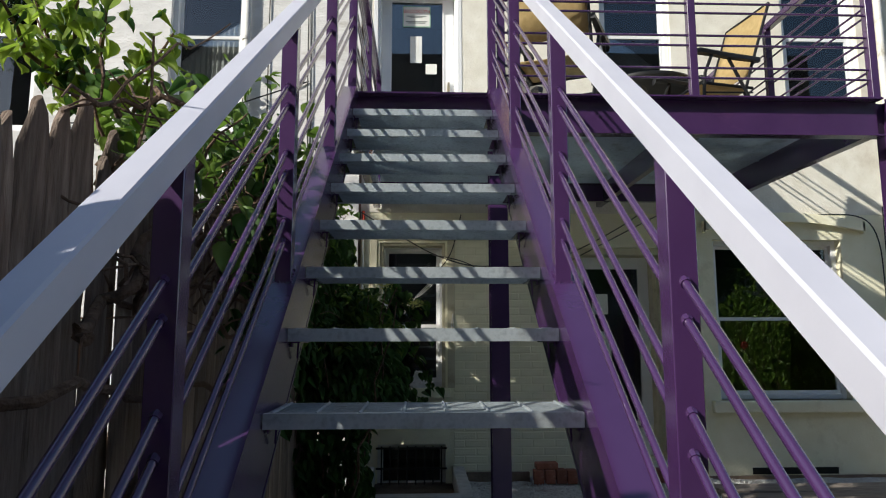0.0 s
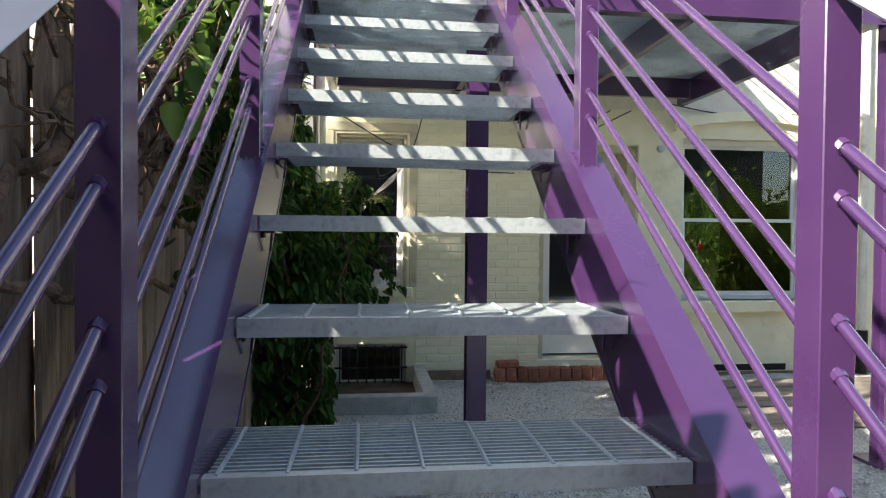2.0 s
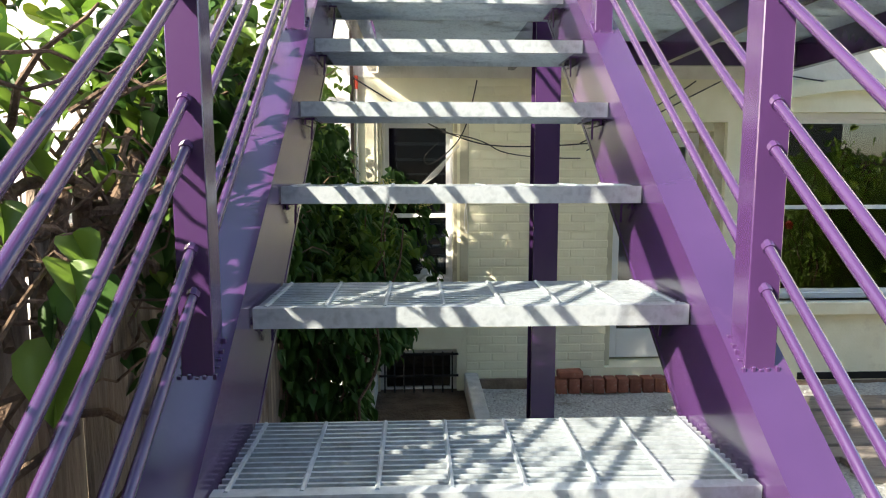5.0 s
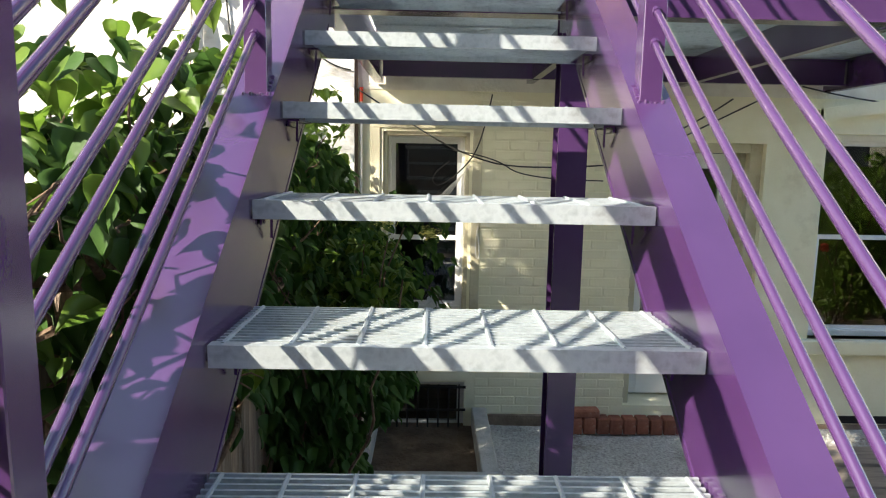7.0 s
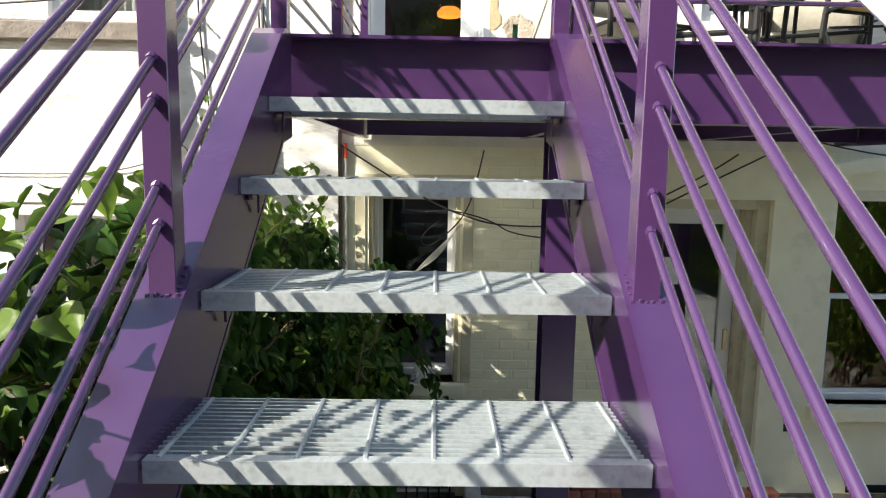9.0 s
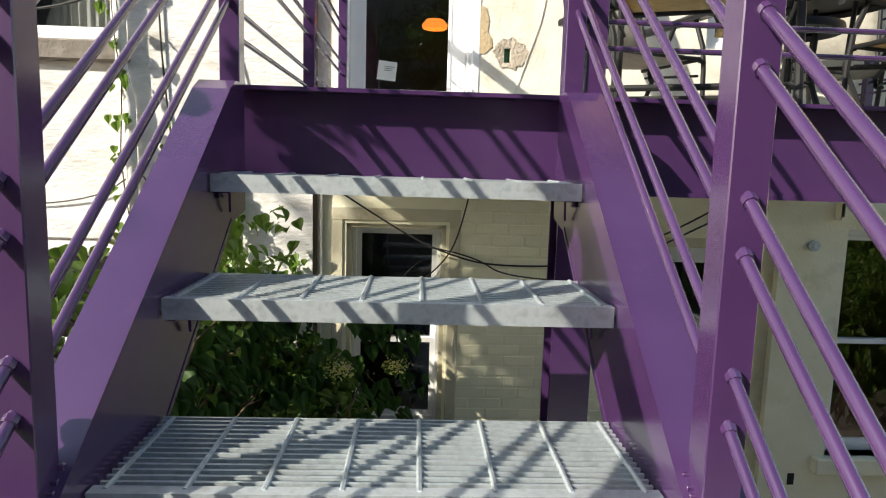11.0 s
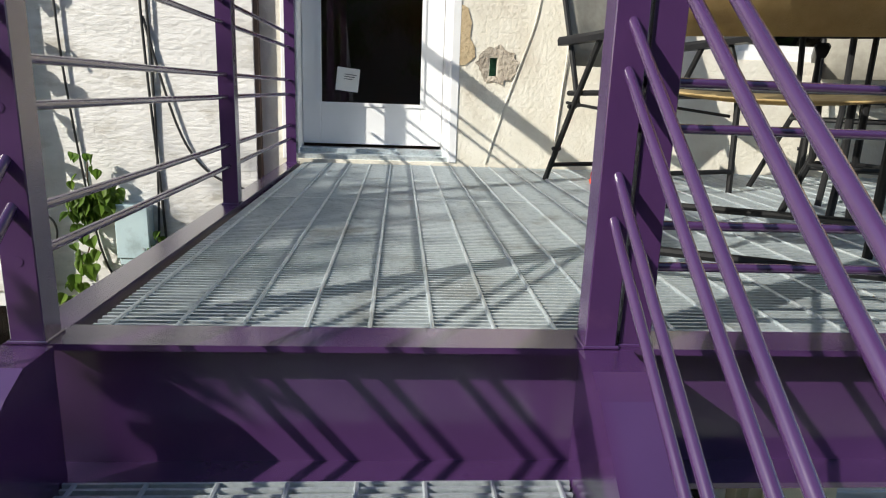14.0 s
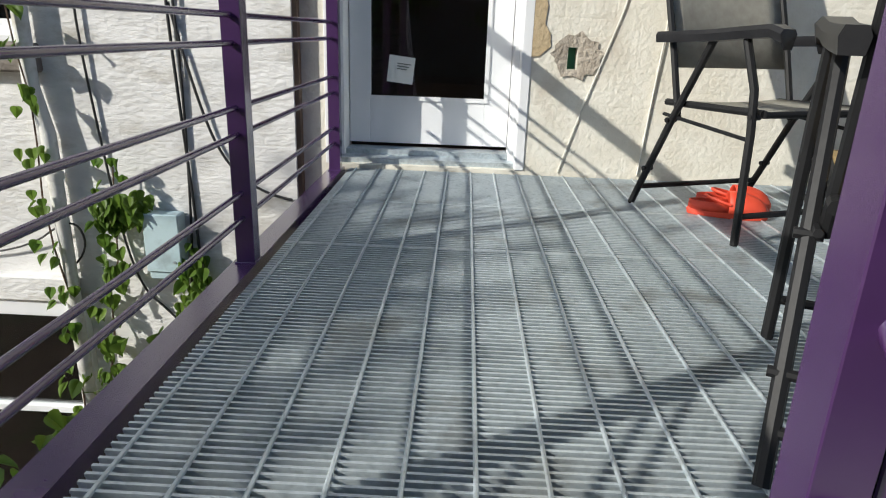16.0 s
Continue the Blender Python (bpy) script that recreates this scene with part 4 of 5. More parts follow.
def fence_vine():
    rnd = random.Random(21)
    v = thing("climbing_vine", "green heart-leaved vine with woody stems over the fence", "vine", -0.72, -1.2, GROUND)
    st = Mesh()
    # thick old stems across the pales
    for a, b, r in (((-0.74, -2.9, -0.25), (-0.70, -1.9, 1.45), 0.035), ((-0.70, -1.9, 1.45), (-0.78, -0.2, 1.70), 0.028), ((-0.72, -3.0, 0.95), (-0.66, -1.5, 0.85), 0.022),
                    ((-0.72, -2.7, 1.0), (-0.74, -2.0, 1.55), 0.030), ((-0.72, -2.4, 1.15), (-0.62, -1.55, 1.0), 0.018), ((-0.74, -2.3, 1.52), (-0.76, -0.9, 1.42), 0.022), ((-0.72, -1.6, 0.2), (-0.74, 0.4, 1.5), 0.025)):
        st.tube(wander(a, b, 22, 0.08, rnd), r * 0.55, 8, r * 0.35)
    # thin twigs
    for _ in range(260):
        y = rnd.uniform(-2.7, 1.2)
        p = Vector((-0.74 + rnd.uniform(-0.04, 0.10), y, 1.38 + rnd.uniform(-0.28, 0.30)))
        st.tube(wander(p, p + Vector((rnd.uniform(-0.25, 0.2), rnd.uniform(-0.4, 0.4), rnd.uniform(-0.2, 0.3))), 6, 0.06, rnd), rnd.choice((0.004, 0.005, 0.009)), 5, 0.002)
    # a young shoot reaching through the railing
    tip = (-0.53, -2.29, 1.40)
    st.tube(wander((-0.70, -2.55, 1.02), tip, 8, 0.02, rnd), 0.005, 6, 0.003)
    parts = []
    near = [leaf_data("leaf", LEAF, s, fo, cu) for s, fo, cu in ((0.062, 0.2, 0.2), (0.075, 0.3, 0.35), (0.088, 0.15, 0.3))] + [leaf_data("leaf", YLEAF, s, fo, cu) for s, fo, cu in ((0.055, 0.3, 0.2), (0.07, 0.25, 0.3))] + [leaf_data("leaf", YLEAF, 0.105, 0.12, 0.15)]
    def put(p, data, droop=(15, 75), towards=None, spread=70):
        o = new("leaf", data)
        o.matrix_basis = leaf_pose(p, rnd, droop, towards, spread)
        parts.append(o)
    # leaves hanging by the shoot
    for dx, dy, dz, k, yaw in ((0.04, 0.02, -0.02, 2, -70), (-0.11, -0.05, -0.01, 1, -110), (0.0, 0.03, -0.10, 5, -88), (0.03, 0.00, 0.00, 4, -60), (-0.04, 0.0, 0.01, 4, -150), (-0.03, -0.02, 0.07, 3, -60), (0.00, 0.02, -0.05, 0, -100), (0.02, 0.03, 0.03, 3, -40)):
        p = Vector(tip) + Vector((dx, dy, dz))
        st.tube([tip, (Vector(tip) + p) / 2 + Vector((0, 0, 0.012)), p], 0.002, 5)
        put(p, near[k], (58, 82) if k < 3 or k == 5 else (20, 55), yaw, 12)
    parts.append(tagged(st.make("stem", BARK, smooth=True), "rough brown woody stems"))
    # top of the fence, densest beyond the second post
    for _ in range(150):
        y = -0.9 - 1.35 * rnd.random() ** 1.7
        w = (y + 2.25) / 1.35
        put((-0.76 + rnd.uniform(-0.20, 0.16), y, 1.66 + rnd.uniform(-0.14, 0.20) + 0.16 * w), near[rnd.choice((0, 1, 2, 0, 1, 3, 4))], (5, 60))
    for _ in range(60):
        put((-0.70 + rnd.uniform(-0.03, 0.1), rnd.uniform(-3.1, -1.4), rnd.uniform(-0.2, 0.55)), near[rnd.randrange(3)], (25, 80))
    far, light = [], []
    for _ in range(2300):
        y = rnd.uniform(-1.6, 1.75)
        top = 1.82 + 0.14 * noise.noise((y * 2, 4, 0)) - 0.25 * max(0, (y - 0.9))
        z = top - abs(rnd.gauss(0, 0.42))
        if z < GROUND:
            continue
        (far if rnd.random() < 0.85 else light).append((-0.72 + rnd.uniform(-0.16, 0.17), y, z))
    # crest leaves join the lighter green, brightness put into their colour
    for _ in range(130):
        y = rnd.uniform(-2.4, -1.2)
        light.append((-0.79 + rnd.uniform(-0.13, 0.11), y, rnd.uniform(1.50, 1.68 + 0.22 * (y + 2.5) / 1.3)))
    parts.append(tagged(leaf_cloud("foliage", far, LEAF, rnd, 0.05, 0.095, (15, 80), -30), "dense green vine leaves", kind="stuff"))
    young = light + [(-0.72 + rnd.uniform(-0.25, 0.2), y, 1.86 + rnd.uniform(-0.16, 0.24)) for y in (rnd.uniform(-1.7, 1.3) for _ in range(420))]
    parts.append(tagged(leaf_cloud("foliage", young, YLEAF, rnd, 0.045, 0.085, (0, 60)), "young vine leaves, coloured lighter to brighten the fence top", kind="stuff"))
    at_origin(v, *parts)


fence_vine()


def bush():
    """Climbing bush filling the corner under the stairs, below the narrow window."""
    rnd = random.Random(5)
    b = thing("shrub", "dense dark green climbing shrub with cream blossom under the stairs", "shrub", -0.45, 0.9, GROUND)
    st = Mesh()
    for i in range(16):
        a = (-0.62 + rnd.uniform(-0.08, 0.2), 0.5 + rnd.uniform(-0.4, 0.8), GROUND - 0.02)
        st.tube(wander(a, (a[0] + rnd.uniform(-0.1, 0.35), a[1] + rnd.uniform(-0.2, 0.5), rnd.uniform(0.8, 1.4)), 12, 0.10, rnd), 0.011, 6, 0.004)
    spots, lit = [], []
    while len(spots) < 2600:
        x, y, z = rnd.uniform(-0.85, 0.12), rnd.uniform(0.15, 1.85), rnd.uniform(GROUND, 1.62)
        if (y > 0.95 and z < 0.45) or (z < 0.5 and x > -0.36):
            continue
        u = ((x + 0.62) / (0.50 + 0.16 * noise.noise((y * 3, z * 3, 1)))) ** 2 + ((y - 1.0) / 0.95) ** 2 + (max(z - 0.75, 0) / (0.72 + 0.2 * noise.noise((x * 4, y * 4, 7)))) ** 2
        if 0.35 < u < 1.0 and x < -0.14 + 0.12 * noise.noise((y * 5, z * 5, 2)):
            # high leaves mostly take YLEAF, so light on the top is painted in
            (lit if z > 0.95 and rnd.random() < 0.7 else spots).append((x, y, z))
    for top, end in (((-0.30, 1.66, 1.45), (0.06, 1.72, 1.02)), ((-0.30, 1.70, 1.15), (0.12, 1.75, 0.62)), ((-0.25, 1.64, 0.85), (0.0, 1.72, 0.50)), ((-0.32, 1.6, 1.5), (0.0, 1.7, 1.28))):
        pts = wander(top, end, 9, 0.05, rnd)
        st.tube(pts, 0.005, 5, 0.002)
        spots += [q + Vector((rnd.uniform(-0.06, 0.06), rnd.uniform(-0.05, 0.05), rnd.uniform(-0.06, 0.05))) for q in pts for _ in range(4)]
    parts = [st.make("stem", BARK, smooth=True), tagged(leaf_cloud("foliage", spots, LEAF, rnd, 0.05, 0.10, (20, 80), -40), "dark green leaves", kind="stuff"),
             tagged(leaf_cloud("foliage", lit, YLEAF, rnd, 0.045, 0.085, (0, 60)), "upper leaves in lighter green, painted as lit from above", kind="stuff")]
    fl = Mesh()
    for cx, cy, cz in ((-0.28, 0.75, 1.42), (-0.05, 1.2, 1.30)):
        for _ in range(140):
            q = Vector((rnd.gauss(0, 0.035), rnd.gauss(0, 0.035), rnd.gauss(0, 0.02)))
            s = 0.006
            p = Vector((cx, cy, cz)) + q
            fl.add([p + Vector(d) * s for d in ((1, 0, 0), (-0.5, 0.8, 0), (-0.5, -0.8, 0), (0, 0, 1))], [(0, 1, 2), (0, 1, 3), (1, 2, 3), (2, 0, 3)])
    parts.append(tagged(fl.make("blossom", FLOWER), "small cream flower heads", kind="stuff"))
    at_origin(b, *parts)


bush()


def wall_ivy():
    rnd = random.Random(31)
    v = thing("wall_ivy", "thin yellow-green ivy climbing the downspout and cables", "ivy", -1.6, LEFTW - 0.06, 0.2)
    st = Mesh()
    spots = []
    for a, b in (((-1.62, LEFTW - 0.07, 0.2), (-1.72, LEFTW - 0.09, 3.6)), ((-1.55, LEFTW - 0.05, 1.2), (-1.38, LEFTW - 0.06, 2.45)), ((-1.45, LEFTW - 0.05, 2.27), (-1.30, LEFTW - 0.05, 2.30)),
                 ((-1.05, LEFTW - 0.05, 1.5), (-1.08, LEFTW - 0.05, 2.1)), ((-0.95, LEFTW - 0.04, 0.9), (-0.70, LEFTW - 0.04, 1.75)), ((-1.1, LEFTW - 0.05, 0.8), (-1.0, LEFTW - 0.05, 1.6))):
        pts = wander(a, b, 16, 0.05, rnd)
        pts = [Vector((p.x, min(p.y, LEFTW - 0.015), p.z)) for p in pts]
        st.tube(pts, 0.006, 5, 0.003)
        for p in pts:
            for _ in range(5):
                spots.append(p + Vector((rnd.uniform(-0.06, 0.06), rnd.uniform(-0.06, 0.0), rnd.uniform(-0.06, 0.06))))
    at_origin(v, st.make("stem", BARK, smooth=True), tagged(leaf_cloud("foliage", spots, YLEAF, rnd, 0.04, 0.075, (30, 85), -90), "yellow-green ivy leaves", kind="stuff"))


wall_ivy()


# ---- service lines on the walls ----
def cable(pts, r, material, label, sag=0.0):
    pts = [Vector(p) for p in pts]
    c = bpy.data.curves.new("cable", "CURVE")
    c.dimensions, c.bevel_depth, c.bevel_resolution, c.resolution_u = "3D", r, 1, 6
    sp = c.splines.new("NURBS")
    sp.points.add(len(pts) - 1)
    for q, p in zip(sp.points, pts):
        q.co = (*p, 1)
    sp.use_endpoint_u, sp.order_u = True, 3
    c.materials.append(material)
    tagged(new("cable", c), label, "cable")


Y = LEFTW - 0.012
cable([(-1.50, Y, 4.6), (-1.50, Y - 0.01, 3.2), (-1.46, Y, 2.6), (-1.38, Y, 1.9), (-1.2, Y, 1.75), (-1.1, Y, 1.6)], 0.006, CABLE, "black cable hanging down the whitewashed wall")
cable([(-1.12, Y, 4.8), (-1.11, Y - 0.01, 3.4), (-1.10, Y, 2.9), (-1.06, Y, 2.2), (-1.05, Y, 1.5), (-1.1, Y, 0.6)], 0.007, CABLE, "black cable hanging down the whitewashed wall")
cable([(-1.09, Y, 4.8), (-1.08, Y - 0.012, 3.3), (-1.07, Y, 2.9), (-1.08, Y, 2.3), (-1.12, Y, 1.7), (-1.35, Y, 1.5)], 0.006, CABLE, "black cable hanging down the whitewashed wall")
cable([(-1.10, Y, 3.15), (-1.02, Y - 0.01, 2.8), (-0.92, Y, 2.5), (-0.75, Y, 2.36), (-0.62, Y, 2.34)], 0.006, CABLE, "black cable curving over the whitewashed wall")
cable([(-3.4, Y - 0.02, 3.05), (-2.2, Y - 0.12, 3.05), (-1.55, Y - 0.05, 3.32), (-1.1, Y, 3.5)], 0.007, CABLE, "black cable slung across the whitewashed wall")
cable([(-4.0, Y - 0.01, 2.02), (-2.8, Y - 0.01, 1.98), (-1.9, Y - 0.01, 2.02), (-1.6, Y - 0.04, 2.25), (-1.55, Y - 0.03, 2.05), (-1.7, Y, 1.95)], 0.005, CABLE, "thin black cable along the lintel")
Z = WALL - 0.02
cable([(-0.62, Z - 0.02, 2.24), (-0.2, Z - 0.06, 1.98), (0.15, Z - 0.05, 1.78), (0.6, Z - 0.04, 1.66), (1.3, Z - 0.03, 1.72)], 0.006, CABLE, "black cable sagging over the cream wall")
cable([(0.10, Z - 0.05, 1.80), (0.4, Z - 0.07, 1.76), (0.62, Z - 0.05, 1.60), (1.2, Z - 0.03, 1.60)], 0.005, CABLE, "black cable sagging over the cream wall")
cable([(0.38, Z, 2.2), (0.33, Z - 0.02, 1.95), (0.24, Z - 0.05, 1.72), (0.0, Z - 0.06, 1.52), (-0.06, Z - 0.08, 1.62), (0.08, Z - 0.08, 1.72)], 0.005, CABLE, "black cable looped beside the narrow window")
for i in range(4):
    cable([(0.22 + 0.01 * i, Z - 0.04, 1.70), (0.12 - 0.02 * i, Z - 0.09, 1.52), (-0.02 - 0.03 * i, Z - 0.10, 1.40 - 0.02 * i), (-0.16, Z - 0.08, 1.33 - 0.03 * i)], 0.0025, WCABLE, "loose white cable end beside the narrow window")
cable([(0.30, Z, 1.25), (0.27, Z - 0.01, 1.05), (0.33, Z - 0.01, 0.98), (0.30, Z, 1.2)], 0.005, WCABLE, "pale cable loop on the cream wall")
cable([(1.2, Z - 0.02, 1.72), (1.8, Z - 0.03, 1.98), (2.1, Z - 0.03, 2.2)], 0.006, CABLE, "black cable rising to the platform")
cable([(1.25, Z - 0.02, 1.66), (1.9, Z - 0.03, 2.0), (2.3, Z - 0.03, 2.2)], 0.006, CABLE, "black cable rising to the platform")
cable([(2.6, Z - 0.01, 2.3), (3.3, Z - 0.03, 2.14), (4.2, Z - 0.02, 2.25), (4.5, Z - 0.01, 2.1), (4.52, Z, 1.4), (4.5, Z, 0.8), (4.44, Z, 0.55), (4.56, Z, 0.5), (4.5, Z, 0.75)], 0.006, CABLE, "black cable running down beside the big window")
cable([(4.56, Z, 2.3), (4.55, Z - 0.01, 1.6), (4.56, Z, 0.9), (4.6, Z, 0.6), (4.5, Z, 0.62)], 0.005, CABLE, "black cable running down beside the big window")
cable([(0.84, WALL - 0.012, 3.9), (0.80, WALL - 0.012, 3.3), (0.72, WALL - 0.012, 3.05), (0.62, WALL - 0.012, 2.75), (0.55, WALL - 0.012, 2.5)], 0.003, WCABLE, "thin white cable loose on the stucco")
cable([(0.97, WALL - 0.012, 3.9), (0.95, WALL - 0.02, 3.2), (0.92, WALL - 0.012, 2.8), (0.90, WALL - 0.012, 2.5)], 0.004, WCABLE, "thin white cable loose on the stucco")


def fixtures():
    d = thing("downspout", "white painted rain pipe on the wall", "pipe", -1.66, LEFTW - 0.05, 0)
    m = Mesh().tube([(-1.66, LEFTW - 0.05, GROUND), (-1.66, LEFTW - 0.05, 2.6), (-1.70, LEFTW - 0.05, 2.8), (-1.71, LEFTW - 0.05, 7.4)], 0.032, 14)
    cs = []
    for z in (0.6, 1.15, 2.4, 3.9):
        cs.append(Mesh().tube([(-1.66 if z < 2.7 else -1.71, LEFTW - 0.05, z), (-1.66 if z < 2.7 else -1.71, LEFTW - 0.05, z + 0.03)], 0.038, 14).make("collar", PIPE, smooth=True))
    at_origin(d, m.make("pipe", PIPE, smooth=True), *cs)
    # grey-blue service box
    s = thing("service_box", "pale blue-grey metal service box on the wall", "box", -1.235, LEFTW - 0.05, 1.92)
    b = Mesh().box(-1.265, LEFTW - 0.09, 1.96, -1.115, LEFTW - 0.002, 2.265).make("body", BOXBLUE, bevel=0.008)
    l = Mesh().box(-1.27, LEFTW - 0.10, 2.0, -1.11, LEFTW - 0.088, 2.27).make("cover", BOXBLUE, bevel=0.004)
    c = Mesh().tube([(-1.14, LEFTW - 0.103, 2.05), (-1.14, LEFTW - 0.098, 2.05)], 0.008, 8).make("screw", GALV)
    at_origin(s, b, l, c)
    p = thing("rain_pipe", "grey rain pipe with black foot by the big window", "pipe", 4.62, WALL - 0.05, GROUND)
    a = Mesh().tube([(4.68, WALL - 0.05, 0.12), (4.68, WALL - 0.05, 7.4)], 0.035, 12).make("pipe", PIPE, smooth=True)
    f = Mesh().tube([(4.68, WALL - 0.06, GROUND), (4.68, WALL - 0.06, 0.10), (4.68, WALL - 0.06, 0.14)], 0.05, 12).make("foot", BLACK, smooth=True)
    at_origin(p, a, f)
    h = thing("hose_bib", "round grey vent fitting on the cream wall", "fixture", 2.61, WALL, 1.86)
    t = Mesh().tube([(2.61, WALL + 0.01, 1.86), (2.61, WALL - 0.03, 1.86)], 0.035, 14).tube([(2.61, WALL - 0.03, 1.86), (2.61, WALL - 0.045, 1.86)], 0.02, 12)
    at_origin(h, t.make("cap", GALV))
    o = Mesh().box(2.60, WALL - 0.004, 0.22, 2.645, WALL + 0.01, 0.30)
    tagged(o.make("outlet_hole", BLACK), "small black outlet hole in the cream wall", "outlet")
    g = thing("conduit", "thin pale conduit with red ends beside the narrow window", "pipe", -0.55, WALL - 0.03, 0.31)
    a = Mesh().tube([(-0.555, WALL - 0.03, 2.14), (-0.555, WALL - 0.03, 0.36), (-0.54, WALL - 0.03, 0.315), (-0.46, WALL - 0.03, 0.31), (-0.20, WALL - 0.03, 0.305)], 0.011, 8).make("pipe", PIPE, smooth=True)
    b = Mesh().tube([(-0.555, WALL - 0.03, 2.13), (-0.555, WALL - 0.03, 2.23)], 0.014, 8).tube([(-0.45, WALL - 0.03, 0.31), (-0.34, WALL - 0.03, 0.307)], 0.014, 8).make("end", CLOG, smooth=True)
    at_origin(g, a, tagged(b, "red plastic sleeve"))
    # crumpled bag on the sill
    m = Mesh()
    rnd = random.Random(3)
    n, q = 14, 9
    for i in range(q):
        z = i / (q - 1)
        r = 0.075 * (1 - 0.75 * z) + 0.012
        m.v += [(-0.02 + math.cos(2 * math.pi * k / n) * r * (1 + rnd.uniform(-0.3, 0.3)), WALL + 0.03 + math.sin(2 * math.pi * k / n) * r * 0.8 * (1 + rnd.uniform(-0.3, 0.3)), 0.562 + z * 0.15 + rnd.uniform(-0.008, 0.008) * (i > 0)) for k in range(n)]
    m.f = [(i * n + k, i * n + (k + 1) % n, (i + 1) * n + (k + 1) % n, (i + 1) * n + k) for i in range(q - 1) for k in range(n)] + [tuple(range(n)), tuple((q - 1) * n + k for k in range(n))]
    tagged(m.make("plastic_bag", BAG), "crumpled white plastic bag on the window sill", "bag")


fixtures()


# ---- patio furniture ----
def folding_chair(sling, label):
    """Folding armchair, front towards -y, feet at z 0."""
    e = thing("folding_chair", label, "chair", group="patio chairs")
    fr = Mesh()
    for s in (-1, 1):
        x = s * 0.275
        fr.tube([(x, 0.27, 0), (x, 0.10, 0.34), (x, -0.04, 0.60)], 0.0125, 8)
        fr.tube([(x * 1.03, -0.27, 0), (x * 1.03, -0.255, 0.34), (x * 1.03, -0.24, 0.46), (x * 1.03, -0.18, 0.60)], 0.0125, 8)
        fr.tube([(x * 0.92, 0.10, 0.33), (x * 0.92, 0.17, 0.55), (x * 0.92, 0.36, 1.08)], 0.0115, 8)
        fr.tube([(x * 0.92, 0.17, 0.385), (x * 0.92, -0.26, 0.395)], 0.0115, 8)
        fr.tube([(x * 0.97, 0.16, 0.345), (x * 0.97, -0.235, 0.315)], 0.007, 6)
        for y, z in ((0.11, 0.33), (-0.25, 0.385), (0.20, 0.145)):
            fr.tube([(x - 0.02, y, z), (x + 0.02, y, z)], 0.009, 8)
    fr.tube([(-0.275, 0.235, 0.07), (0.275, 0.235, 0.07)], 0.010, 8).tube([(-0.28, -0.268, 0.09), (0.28, -0.268, 0.09)], 0.010, 8)
    fr.tube([(-0.253, 0.36, 1.08), (0.253, 0.36, 1.08)], 0.0115, 8).tube([(-0.253, -0.26, 0.393), (0.253, -0.26, 0.393)], 0.0115, 8)
    fr.make("frame", BLACK, parent=e, smooth=True)
    for s in (-1, 1):
        a = Mesh()
        prof = [(0.22, 0.018, 0.602), (0.10, 0.024, 0.606), (-0.05, 0.028, 0.612), (-0.18, 0.030, 0.622), (-0.28, 0.034, 0.628), (-0.32, 0.030, 0.615), (-0.325, 0.020, 0.596)]
        for y, w, z in prof:
            a.v += [(s * 0.28 + dx, y, z + dz) for dx, dz in ((-w, 0.0), (-w * 0.7, 0.013), (w * 0.7, 0.013), (w, 0.0), (w * 0.8, -0.022), (-w * 0.8, -0.022))]
        q = 6
        a.f = [(i * q + k, i * q + (k + 1) % q, (i + 1) * q + (k + 1) % q, (i + 1) * q + k) for i in range(len(prof) - 1) for k in range(q)] + [tuple(range(q)), tuple(range(6 * q, 7 * q))]
        tagged(a.make("armrest", PLASTIC, parent=e, smooth=True), "black moulded plastic armrest")
    def cloth(rows, w):
        m = Mesh()
        n = 8
        for y, z, sag in rows:
            m.v += [(-w + 2 * w * i / n, y + sag[0] * (1 - (2 * i / n - 1) ** 2), z + sag[1] * (1 - (2 * i / n - 1) ** 2)) for i in range(n + 1)]
        m.f = [(j * (n + 1) + i, j * (n + 1) + i + 1, (j + 1) * (n + 1) + i + 1, (j + 1) * (n + 1) + i) for j in range(len(rows) - 1) for i in range(n)]
        return m
    b = cloth([(0.165, 0.50, (0.01, 0)), (0.23, 0.70, (0.02, 0)), (0.30, 0.90, (0.02, 0)), (0.355, 1.07, (0.005, 0))], 0.243).make("backrest", sling, parent=e, smooth=True)
    s = cloth([(0.16, 0.395, (0, -0.012)), (0.0, 0.395, (0, -0.02)), (-0.15, 0.40, (0, -0.018)), (-0.265, 0.405, (0, -0.004))], 0.243).make("seat", sling, parent=e, smooth=True)
    for o in (b, s):
        k = o.modifiers.new("thick", "SOLIDIFY")
        k.thickness = 0.004
    return e


grey_chair = folding_chair(GREYSLING, "black folding patio chair with grey woven sling")
tan_chair = folding_chair(TANSLING, "black folding patio chair with tan woven sling")
grey_chair.matrix_basis = pose(1.13, 1.53, DECK, 0, 0, 22)
tan_chair.matrix_basis = pose(0.93, 0.16, DECK, 0, 0, 155)
copy_thing(tan_chair, pose(2.25, 0.72, DECK, 0, 0, -80))
copy_thing(grey_chair, pose(2.35, 1.75, DECK, 0, 0, -30))


